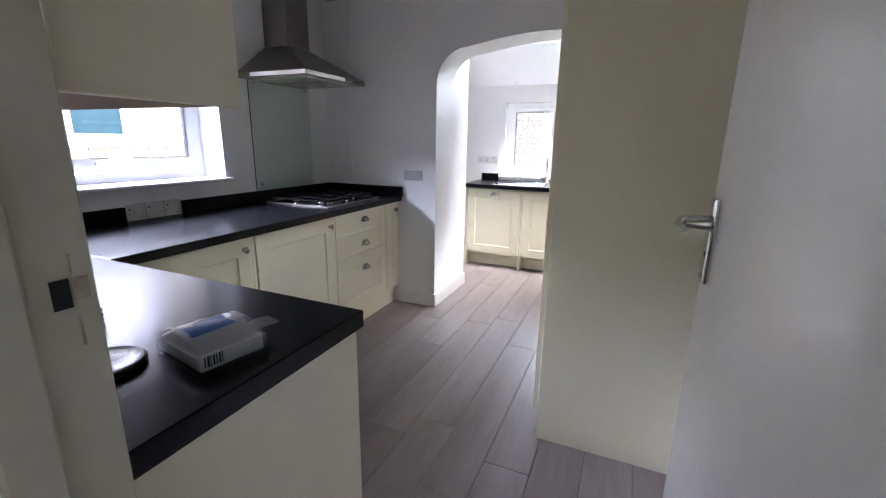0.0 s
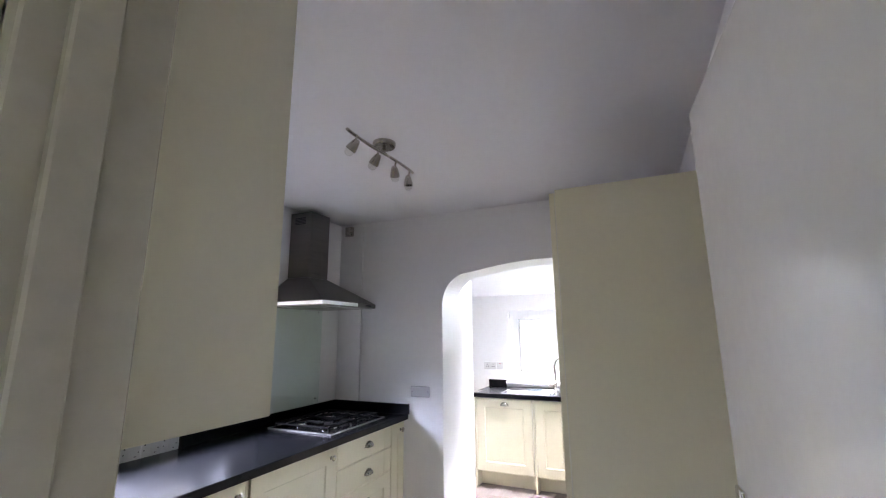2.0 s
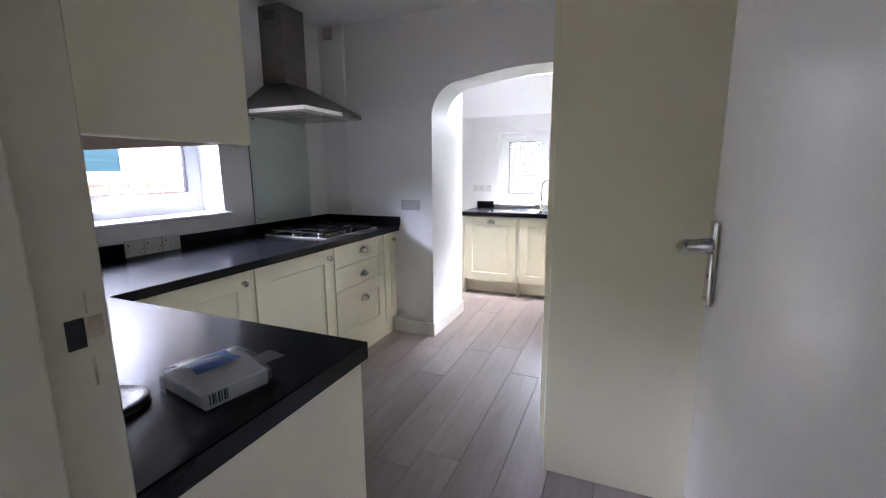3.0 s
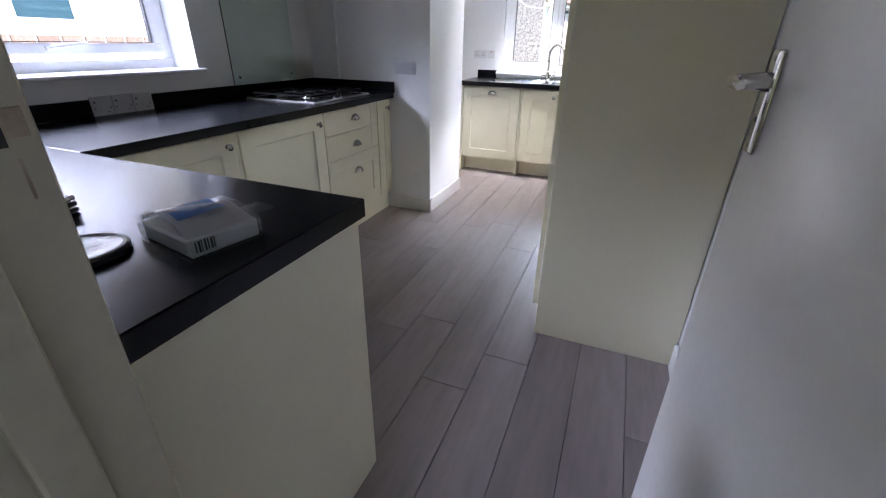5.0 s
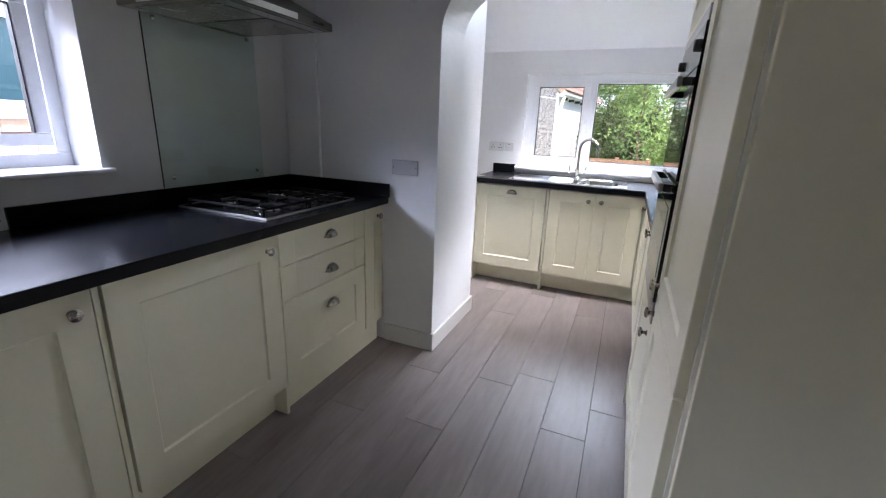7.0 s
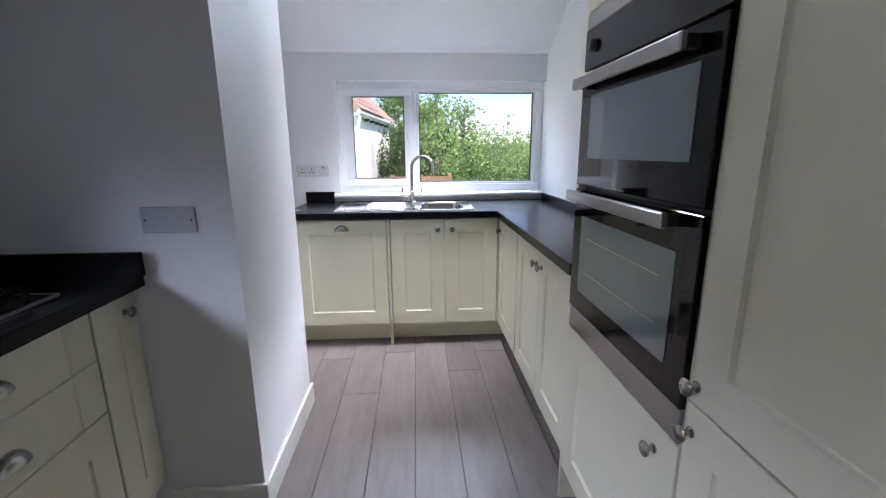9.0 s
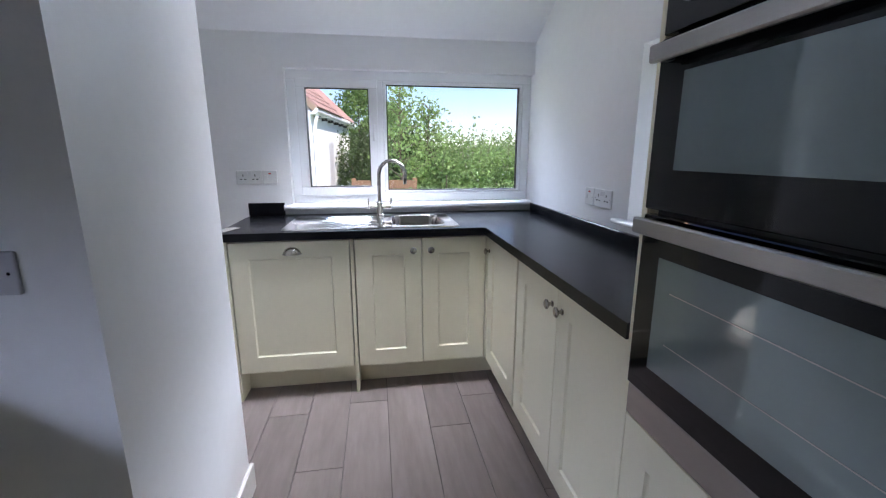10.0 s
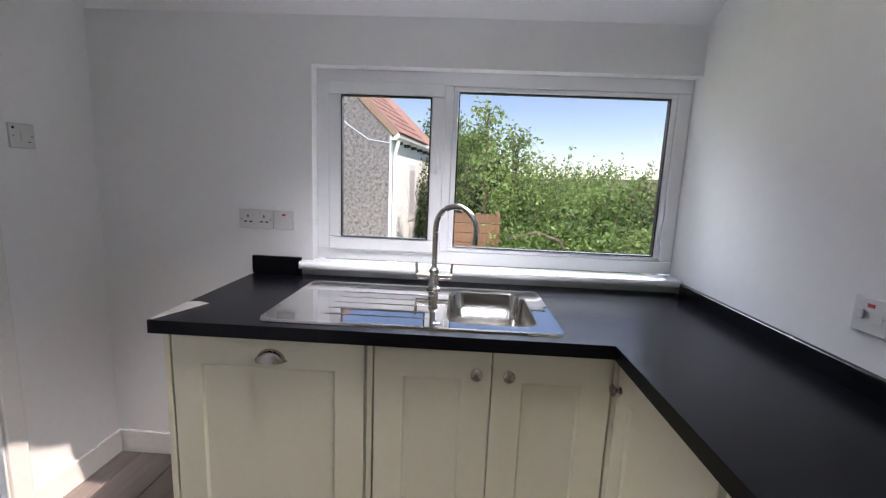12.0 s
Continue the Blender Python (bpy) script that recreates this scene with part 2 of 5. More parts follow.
def tube(bm, points, r, n=12, taper=None):
    """A round bar along points."""
    pts = [Vector(p) for p in points]
    rings = []
    side = None
    for i, p in enumerate(pts):
        d = (pts[min(i + 1, len(pts) - 1)] - pts[max(i - 1, 0)]).normalized()
        if side is None:
            side = d.orthogonal().normalized()
        side = (side - d * side.dot(d)).normalized()
        up = d.cross(side)
        rad = r if taper is None else r + (taper - r) * i / (len(pts) - 1)
        rings.append([bm.verts.new(p + (side * math.cos(2 * math.pi * k / n) + up * math.sin(2 * math.pi * k / n)) * rad) for k in range(n)])
    for a, b in zip(rings, rings[1:]):
        for k in range(n):
            bm.faces.new((a[k], a[(k + 1) % n], b[(k + 1) % n], b[k]))
    bm.faces.new(list(reversed(rings[0])))
    bm.faces.new(rings[-1])
    return bm


def prism(bm, outline, y0, y1):
    """An outline in x, z drawn out along y."""
    a = [bm.verts.new((x, y0, z)) for x, z in outline]
    b = [bm.verts.new((x, y1, z)) for x, z in outline]
    bm.faces.new(a)
    bm.faces.new(list(reversed(b)))
    for k in range(len(a)):
        bm.faces.new((a[k], b[k], b[(k + 1) % len(a)], a[(k + 1) % len(a)]))
    return bm


def to_mesh(name, bm, material, smooth=False):
    bmesh.ops.recalc_face_normals(bm, faces=bm.faces[:])
    me = bpy.data.meshes.new(name)
    bm.to_mesh(me)
    bm.free()
    me.materials.append(material)
    if smooth:
        for p in me.polygons:
            p.use_smooth = True
        me.set_sharp_from_angle(angle=radians(35))
    return me


def part(name, bm, material, parent, label="", smooth=False, m=None):
    ob = new(name, to_mesh(name, bm, material, smooth))
    ob.parent = parent
    if m is not None:
        ob.matrix_basis = m
    return tagged(ob, label=label)


def thing(name, label, category, m=Matrix(), group="", kind=""):
    ob = new(name)
    ob.empty_display_size = 0.05
    ob.matrix_basis = m
    return tagged(ob, label, category, group, kind)


def solid(name, bm, material, label="", category="", kind="", smooth=False, group="", m=None):
    ob = new(name, to_mesh(name, bm, material, smooth))
    if m is not None:
        ob.matrix_basis = m
    return tagged(ob, label, category, group, kind)


def struct(name, bm, material, label="", category=""):
    return solid(name, bm, material, label, category, "structure")


# ---------------------------------------------------------------- plan (metres)
LW, RW, UW, UL = -1.70, 0.87, 0.72, -1.65      # kitchen walls left and right; far room walls right and left
AW, AK, AB, S = 3.115, 3.405, 3.755, 4.96        # arch wall front and back; end of the pier behind it; sink wall
DW0, DW1 = 0.336, 0.47                           # wall with the entrance door
CEIL, TOP, EDGE = 2.395, 0.893, 0.855          # ceiling; worktop top and underside
FZ = 0.03                                      # floor level


def slope(y):
    return 1.90 + (S - y) * 0.56


def wall_with_holes(name, axis, at, thick, a0, a1, z0, z1, holes, material, label):
    """A wall in the plane axis = at, grown by thick, from a0 to a1, pierced by holes (b0, b1, c0, c1)."""
    bm = bmesh.new()
    cuts_a = sorted({a0, a1, *[h[0] for h in holes], *[h[1] for h in holes]})
    cuts_z = sorted({z0, z1, *[h[2] for h in holes], *[h[3] for h in holes]})
    lo, hi = sorted((at, at + thick))
    for p, q in zip(cuts_a, cuts_a[1:]):
        for r, s in zip(cuts_z, cuts_z[1:]):
            if any(h[0] <= (p + q) / 2 <= h[1] and h[2] <= (r + s) / 2 <= h[3] for h in holes):
                continue
            if axis == "x":
                box(bm, lo, hi, p, q, r, s)
            else:
                box(bm, p, q, lo, hi, r, s)
    bmesh.ops.remove_doubles(bm, verts=bm.verts[:], dist=1e-5)
    bm.verts.index_update()
    seen = {}
    for f in bm.faces:
        seen.setdefault(tuple(sorted(v.index for v in f.verts)), []).append(f)
    twice = [f for fs in seen.values() if len(fs) > 1 for f in fs]
    bmesh.ops.delete(bm, geom=twice, context='FACES')
    return struct(name, bm, material, label, "wall")


# ---------------------------------------------------------------- structure
wall_with_holes("wall_west", "x", LW, -0.25, DW1 - 0.1, AB - 0.1, -0.05, CEIL + 0.1, [(0.98, 2.106, 1.05, 1.735)], M_WALL, "white painted kitchen wall with a window")
struct("wall_east", boxed(RW, RW + 0.2, -1.7, AW + 0.2, -0.05, CEIL + 0.1), M_WALL, "white painted kitchen wall", "wall")
wall_with_holes("wall_south", "y", DW0, DW1 - DW0, -1.95, RW, -0.05, CEIL + 0.1, [(0.045, 0.785, -0.05, 2.0)], M_WALL, "white painted wall with the entrance doorway")

# arch wall, pierced by a flat-topped arch with round shoulders
ARCH_L, ARCH_R, SPRING, HEAD = -0.757, RW, 1.685, 1.978
curve = [(ARCH_L, SPRING)]
for k in range(1, 15):
    a = k / 15 * math.pi / 2
    curve.append((ARCH_L + 0.22 * (1 - math.cos(a)), SPRING + (HEAD - 0.06 - SPRING) * math.sin(a)))
for k in range(0, 13):
    u = k / 12
    curve.append((ARCH_L + 0.22 + (0.0 - ARCH_L - 0.22) * u, HEAD - 0.06 + 0.06 * math.sin(u * math.pi / 2)))
curve.append((ARCH_R, HEAD))
HI = CEIL + 0.45
bm = bmesh.new()


def quad(*c):
    bm.faces.new([bm.verts.new(p) for p in c])


for y in (AW, AK):
    quad((-1.95, y, -0.05), (ARCH_L, y, -0.05), (ARCH_L, y, SPRING), (-1.95, y, SPRING))
    quad((-1.95, y, SPRING), (ARCH_L, y, SPRING), (ARCH_L, y, HI), (-1.95, y, HI))
    for (xa, za), (xb, zb) in zip(curve, curve[1:]):
        quad((xa, y, za), (xb, y, zb), (xb, y, HI), (xa, y, HI))
for (xa, za), (xb, zb) in zip([(ARCH_L, -0.05)] + curve[:-1], curve):
    quad((xa, AW, za), (xb, AW, zb), (xb, AK, zb), (xa, AK, za))
quad((-1.95, AW, HI), (RW, AW, HI), (RW, AK, HI), (-1.95, AK, HI))
bmesh.ops.remove_doubles(bm, verts=bm.verts[:], dist=1e-5)
struct("wall_arch", bm, M_WALL, "thick white wall with a soft arched opening", "wall")
struct("wall_behind_arch", boxed(-1.95, ARCH_L, AK, AB, -0.05, HI), M_WALL, "white pier wall that runs on behind the arch to the ceiling", "wall")
struct("wall_pier", boxed(LW, -1.474, AW - 0.022, AW - 0.002, 0, CEIL, 0.004), M_WALL, "shallow white boxed-in pier in the corner", "wall")

wall_with_holes("wall_sink", "y", S, 0.16, UL - 0.2, UW + 0.2, -0.05, 2.0, [(-0.757, UW, 0.925, 1.722)], M_WALL, "white painted wall with a wide window over the sink")


def side_wall(name, x0, x1, holes, label):
    """A wall along y under the sloping ceiling, with window holes (y0, y1, z0, z1)."""
    bm = bmesh.new()
    ys = sorted({AW + 0.006, S, *[h[0] for h in holes], *[h[1] for h in holes]})
    for p, q in zip(ys, ys[1:]):
        cut = [h for h in holes if h[0] <= (p + q) / 2 <= h[1]]
        spans = [(-0.05, cut[0][2]), (cut[0][3], None)] if cut else [(-0.05, None)]
        for z0, z1 in spans:
            ta, tb = (slope(p) + 0.06, slope(q) + 0.06) if z1 is None else (z1, z1)
            vs = [bm.verts.new(c) for c in ((x0, p, z0), (x1, p, z0), (x1, q, z0), (x0, q, z0), (x0, p, ta), (x1, p, ta), (x1, q, tb), (x0, q, tb))]
            for f in ((0, 1, 2, 3), (4, 5, 6, 7), (0, 1, 5, 4), (1, 2, 6, 5), (2, 3, 7, 6), (3, 0, 4, 7)):
                bm.faces.new([vs[i] for i in f])
    return struct(name, bm, M_WALL, label, "wall")


side_wall("wall_utility_east", UW, UW + 0.2, [(3.13, 3.855, 0.972, 1.64)], "white painted wall with a deep window reveal")
side_wall("wall_utility_west", UL - 0.2, UL, [], "white painted wall beyond the arch")

# sloping ceiling with a roof window
SK = (-0.39, 0.10, 3.86, 4.45)
bm = bmesh.new()
for x0, x1, y0, y1 in ((UL, SK[0], AK, S), (SK[1], UW, AK, S), (SK[0], SK[1], SK[3], S), (SK[0], SK[1], AK, SK[2])):
    vs = [bm.verts.new((x, y, slope(y) + dz)) for dz in (0, 0.14) for x, y in ((x0, y0), (x1, y0), (x1, y1), (x0, y1))]
    for f in ((0, 1, 2, 3), (4, 5, 6, 7), (0, 1, 5, 4), (1, 2, 6, 5), (2, 3, 7, 6), (3, 0, 4, 7)):
        bm.faces.new([vs[i] for i in f])
struct("ceiling_sloped", bm, M_CEIL, "white sloping ceiling with a roof window", "ceiling")
struct("ceiling", boxed(LW, RW, DW1, AW, CEIL, CEIL + 0.1), M_CEIL, "flat white painted ceiling", "ceiling")
roof_win = thing("window_roof", "pine-framed roof window in the sloping ceiling", "window", kind="structure")
ang = math.atan(0.56)
mid = ((SK[0] + SK[1]) / 2, (SK[2] + SK[3]) / 2)
rm = Matrix.Translation((mid[0], mid[1], slope(mid[1]) + 0.10)) @ pose(0, 0, 0, -math.degrees(ang))
hw, hl = (SK[1] - SK[0]) / 2, (SK[3] - SK[2]) / 2 / math.cos(ang)
for x0, x1, y0, y1 in ((-hw, -hw + 0.045, -hl, hl), (hw - 0.045, hw, -hl, hl), (-hw + 0.045, hw - 0.045, -hl, -hl + 0.045), (-hw + 0.045, hw - 0.045, hl - 0.045, hl)):
    part("window_frame", boxed(x0, x1, y0, y1, -0.03, 0.03, 0.004), M_PINE, roof_win, "varnished pine frame", m=rm)
p = part("pane", boxed(-hw + 0.045, hw - 0.045, -hl + 0.045, hl - 0.045, -0.004, 0.004), M_GLASS, roof_win, m=rm)
p.visible_shadow = False

# hall behind the entrance
# The opening is unseen, added and sized to let some daylight reach the doorway.
wall_with_holes("wall_hall_west", "x", -1.0, -0.15, -1.7, DW0, -0.05, CEIL + 0.1, [(-1.25, -0.75, 1.1, 2.1)], M_HALL, "olive hall wall with an added opening for daylight")
struct("wall_hall_south", boxed(-1.15, RW, -1.85, -1.7, -0.05, CEIL + 0.1), M_HALL, "hall wall in shade", "wall")
struct("wall_hall_face", boxed(-1.0, -0.02, DW0 - 0.006, DW0 - 0.001, 0, CEIL), M_HALL, "hall side of the doorway wall", "wall")
struct("ceiling_hall", boxed(-1.15, RW, -1.85, DW1, CEIL + 0.003, CEIL + 0.1), M_CEIL, "hall ceiling", "ceiling")

# floor base under the boards
struct("floor_base", boxed(-1.9, RW + 0.1, -1.8, 5.1, -0.1, FZ - 0.0125), M_JOINT, "dark gap under the laminate boards", "floor")

# baseboards


def skirting(name, x0, x1, y0, y1, h=0.105):
    bm = boxed(x0, x1, y0, y1, FZ, FZ + h, 0.003)
    return struct(name, bm, M_GLOSS, "white painted skirting board", "baseboard")


skirting("baseboard_arch_front", -1.06, ARCH_L + 0.014, AW - 0.014, AW)
skirting("baseboard_arch_reveal", ARCH_L, ARCH_L + 0.014, AW, AB + 0.014)
skirting("baseboard_arch_back", UL, ARCH_L, AB, AB + 0.014)
skirting("baseboard_utility_west", UL, UL + 0.014, 4.556, S)
skirting("baseboard_sink_wall", UL + 0.014, -0.98, S - 0.014, S)
skirting("baseboard_east", RW - 0.016, RW, DW1, 1.895, 0.115)

# ---------------------------------------------------------------- entrance: frame and door
JL, JR, HD = 0.068, 0.762, 1.965
jamb = thing("door_frame", "white gloss door frame with worn lock plate", "door frame", kind="structure")
part("jamb", boxed(JL - 0.03, JL, DW0 - 0.002, DW1 + 0.003, FZ, HD + 0.03, 0.003), M_FRAME, jamb)
part("jamb", boxed(JR, JR + 0.03, DW0 - 0.002, DW1 + 0.002, FZ, HD + 0.03, 0.003), M_FRAME, jamb)
part("head", boxed(JL, JR, DW0 - 0.002, DW1 + 0.002, HD, HD + 0.03, 0.003), M_FRAME, jamb)
part("stop", boxed(JL, JL + 0.014, DW0 + 0.032, DW0 + 0.076, FZ, HD, 0.003), M_FRAME, jamb)
part("stop", boxed(JL + 0.014, JR, DW0 + 0.04, DW0 + 0.095, HD - 0.014, HD, 0.003), M_FRAME, jamb)


def architrave(bm, x, side, y, out, z1):
    """Moulded upright: a stepped and rounded strip on the wall."""
    for a, b, d in ((0.0, 0.014, 0.010), (0.014, 0.04, 0.015), (0.04, 0.053, 0.020)):
        p, q = sorted((x + side * a, x + side * b))
        r, s = sorted((y, y + out * d))
        box(bm, p, q, r, s, FZ, z1, 0.004, 2)
    return bm


part("architrave", architrave(bmesh.new(), JL - 0.03, -1, DW0 - 0.002, -1, HD + 0.09), M_FRAME, jamb)
lock = part("lock_plate", boxed(JL - 0.001, JL + 0.0012, 0.4495, 0.466, 1.146, 1.168, 0.0005), M_WORN, jamb, "worn bare patch round the bolt hole")
part("keep_hole", boxed(JL + 0.0003, JL + 0.0022, 0.434, 0.449, 1.140, 1.169), M_GASKET, lock, "dark bolt hole")

door = thing("door_1", "white gloss painted door standing open with a chrome lever handle", "door", kind="structure")
HX, HY, LX, LY = 0.746, 0.395, 0.694, 1.135
dl = math.hypot(LX - HX, LY - HY)
dm = Matrix.Translation((HX, HY, 0)) @ Matrix.Rotation(math.atan2(LY - HY, LX - HX), 4, 'Z')
part("leaf", boxed(0, dl, -0.036, 0.0, FZ + 0.006, 1.918, 0.003), M_GLOSS, door, m=dm)
hm = dm @ Matrix.Translation((dl - 0.036, 0, 1.085)) @ pose(0, 0, 0, 0, 0, 180)
plate = part("handle_plate", boxed(-0.021, 0.021, -0.009, 0, -0.022, 0.130, 0.007, 3), M_CHROME, door, "polished chrome backplate", smooth=True, m=hm)
bm = lathe(bmesh.new(), [(0.015, 0), (0.0135, 0.015), (0.010, 0.045)], Matrix.Translation((0, -0.006, 0.085)) @ pose(0, 0, 0, 90), 16)
tube(bm, [(-0.006, -0.046, 0.086), (0.004, -0.054, 0.086), (0.02, -0.060, 0.085), (0.045, -0.063, 0.083), (0.068, -0.062, 0.083)], 0.0105, 12, 0.0065)
part("lever", bm, M_CHROME, plate, "curved chrome lever", smooth=True)
part("keyhole", lathe(bmesh.new(), [(0.005, 0), (0.005, 0.0012)], Matrix.Translation((0, -0.008, 0.03)) @ pose(0, 0, 0, 90), 12), M_GASKET, plate)
for z in (-0.010, 0.118):
    part("screw", lathe(bmesh.new(), [(0.004, 0), (0.0035, 0.0015)], Matrix.Translation((0, -0.008, z)) @ pose(0, 0, 0, 90), 10), M_NICKEL, plate)

for a, b, c, d in ((0.4525, 0.4540, 1.172, 1.192), (0.4520, 0.4545, 1.098, 1.130)):
    part("scuff", boxed(JL + 0.0002, JL + 0.0008, a, b, c, d), M_WORN, jamb, "dark scuff in the paint")

# closed door in the far room, of which the frame edge catches the sun
door = thing("door_2", "closed white painted door in the far room", "door", kind="structure")
for a, b in ((4.49, 4.555), (AB + 0.016, AB + 0.07)):
    part("architrave", boxed(UL, UL + 0.02, a, b, FZ, 2.06, 0.004, 2), M_GLOSS, door)
part("architrave", boxed(UL, UL + 0.02, AB + 0.0705, 4.4895, 2.0, 2.06, 0.004, 2), M_GLOSS, door)
part("leaf", boxed(UL + 0.001, UL + 0.008, AB + 0.0705, 4.4895, FZ + 0.006, 1.999, 0.002), M_GLOSS, door)

# ---------------------------------------------------------------- windows
def pane_frame(parent, name, axis, x0, x1, z0, z1, y0, y1, w, material, label=""):
    """Four mitred-looking bars round an opening; x is along the wall."""
    for a, b, c, d in ((x0, x1, z0, z0 + w), (x0, x1, z1 - w, z1), (x0, x0 + w, z0 + w, z1 - w), (x1 - w, x1, z0 + w, z1 - w)):
        bm = boxed(a, b, y0, y1, c, d, 0.004, 2) if axis == "y" else boxed(y0, y1, a, b, c, d, 0.004, 2)
        part(name, bm, material, parent, label)


def glazing(parent, axis, x0, x1, z0, z1, y):
    """A pane with its dark gasket line."""
    g = 0.004
    for a, b, c, d in ((x0 - g, x1 + g, z0 - g, z0), (x0 - g, x1 + g, z1, z1 + g), (x0 - g, x0, z0, z1), (x1, x1 + g, z0, z1)):
        part("gasket", boxed(a, b, y - 0.012, y + 0.012, c, d) if axis == "y" else boxed(y - 0.012, y + 0.012, a, b, c, d), M_GASKET, parent, "black rubber seal")
    ob = part("pane", boxed(x0, x1, y - 0.003, y + 0.003, z0, z1) if axis == "y" else boxed(y - 0.003, y + 0.003, x0, x1, z0, z1), M_GLASS, parent, "clear glass pane")
    ob.visible_shadow = False


def nosed_board(x0, x1, y0, y1, z0, z1):
    """A sill board with a rounded front edge at y0."""
    bm = boxed(x0, x1, y0, y1, z0, z1)
    es = [e for e in bm.edges if all(abs(v.co.y - y0) < 1e-5 for v in e.verts)]
    bmesh.ops.bevel(bm, geom=es, offset=min(0.012, (z1 - z0) * 0.48), segments=4, affect='EDGES', profile=0.5)
    return bm


win = thing("window_sink", "white plastic window over the sink with one opening sash", "window", kind="structure")
FY0, FY1 = 5.015, 5.075
pane_frame(win, "window_frame", "y", -0.757, 0.718, 0.955, 1.722, FY0, FY1, 0.052, M_UPVC)
part("mullion", boxed(-0.262, -0.206, FY0, FY1, 1.007, 1.67, 0.004, 2), M_UPVC, win)
pane_frame(win, "sash_frame", "y", -0.705, -0.238, 1.0, 1.675, FY0 - 0.014, FY0 - 0.0005, 0.052, M_UPVC, "white opening sash")
for a, b, c, d in ((-0.205, 0.666, 1.0075, 1.0225), (-0.205, 0.666, 1.652, 1.6695), (-0.2055, -0.186, 1.0225, 1.652), (0.645, 0.6655, 1.0225, 1.652)):
    part("bead", boxed(a, b, FY0 + 0.004, FY0 + 0.03, c, d, 0.003), M_UPVC, win)
glazing(win, "y", -0.180, 0.639, 1.0285, 1.646, FY0 + 0.02)
glazing(win, "y", -0.648, -0.295, 1.057, 1.618, FY0 - 0.004)
bm = lathe(bmesh.new(), [(0.011, 0), (0.011, 0.008), (0.006, 0.012)], Matrix.Translation((-0.262, FY0 - 0.0145, 1.335)) @ pose(0, 0, 0, 90), 12)
box(bm, -0.268, -0.256, FY0 - 0.04, FY0 - 0.027, 1.335, 1.42, 0.004, 2)
part("window_handle", bm, M_UPVC, win, "white sash handle", smooth=True)
part("window_sill", nosed_board(-0.80, 0.718, 4.905, FY0, 0.925, 0.953), M_SILL, win, "white painted sill board with a rounded edge")

win = thing("window_hob_wall", "white top-hung plastic window in a deep reveal", "window", kind="structure")
pane_frame(win, "window_frame", "x", 0.98, 2.106, 1.068, 1.735, -1.935, -1.876, 0.05, M_UPVC)
pane_frame(win, "sash_frame", "x", 1.042, 2.050, 1.143, 1.665, -1.8755, -1.862, 0.046, M_UPVC, "white opening sash")
glazing(win, "x", 1.094, 1.998, 1.195, 1.613, -1.876)
bm = boxed(-1.862, -1.844, 1.50, 1.53, 1.158, 1.178, 0.004, 2)
tube(bm, [(-1.848, 1.515, 1.168), (-1.837, 1.53, 1.173), (-1.83, 1.58, 1.183), (-1.828, 1.66, 1.189)], 0.006, 8)
part("window_handle", bm, M_UPVC, win, "white lever handle", smooth=True)
bm = nosed_board(0.92, 2.142, -0.03, 0.176, 1.05, 1.069)
part("window_sill", bm, M_SILL, win, "white painted sill board", m=Matrix.Translation((LW, 0, 0)) @ Matrix(((0, -1, 0, 0), (1, 0, 0, 0), (0, 0, 1, 0), (0, 0, 0, 1))))

win = thing("window_side", "white plastic window in a deep reveal above the worktop", "window", kind="structure")
pane_frame(win, "window_frame", "x", 3.13, 3.855, 0.992, 1.64, 0.845, 0.905, 0.07, M_UPVC)
glazing(win, "x", 3.205, 3.778, 1.066, 1.565, 0.865)
bm = nosed_board(-3.925, -3.11, -0.035, 0.125, 0.972, 0.99)
part("window_sill", bm, M_SILL, win, "white painted sill board", m=Matrix.Translation((UW, 0, 0)) @ Matrix(((0, 1, 0, 0), (-1, 0, 0, 0), (0, 0, 1, 0), (0, 0, 0, 1))))

# ---------------------------------------------------------------- kitchen units


def shaker(w, h, t=0.02, stile=0.082, rail=None, recess=0.008, x0=0.0, z0=0.0):
    """A framed front, w wide from x0, h high from z0, its face at y = -t, with a sunk flat panel."""
    bm = bmesh.new()
    rail = stile if rail is None else rail
    ch = 0.006

    def ring(x, z, y):
        return [bm.verts.new(c) for c in ((x0 + x, y, z0 + z), (x0 + w - x, y, z0 + z), (x0 + w - x, y, z0 + h - z), (x0 + x, y, z0 + h - z))]

    rs = [ring(0, 0, 0), ring(0, 0, -t + 0.0015), ring(0.0015, 0.0015, -t), ring(stile, rail, -t), ring(stile + ch * 0.5, rail + ch * 0.5, -t + recess * 0.7), ring(stile + ch, rail + ch, -t + recess)]
    for a, b in zip(rs, rs[1:]):
        for k in range(4):
            bm.faces.new((a[k], a[(k + 1) % 4], b[(k + 1) % 4], b[k]))
    bm.faces.new(rs[-1])
    bm.faces.new(list(reversed(rs[0])))
    return bm


def slab(w, h, t=0.02, x0=0.0, z0=0.0):
    return boxed(x0, x0 + w, -t, 0, z0, z0 + h, 0.002)


def knob_bm(x, z, y=-0.02):
    m = Matrix.Translation((x, y, z)) @ pose(0, 0, 0, 90)
    return lathe(bmesh.new(), [(0.010, 0), (0.0105, 0.002), (0.006, 0.005), (0.0055, 0.013), (0.013, 0.017), (0.0165, 0.020), (0.0165, 0.023), (0.0135, 0.026), (0.006, 0.0275), (0.001, 0.028)], m, 18)


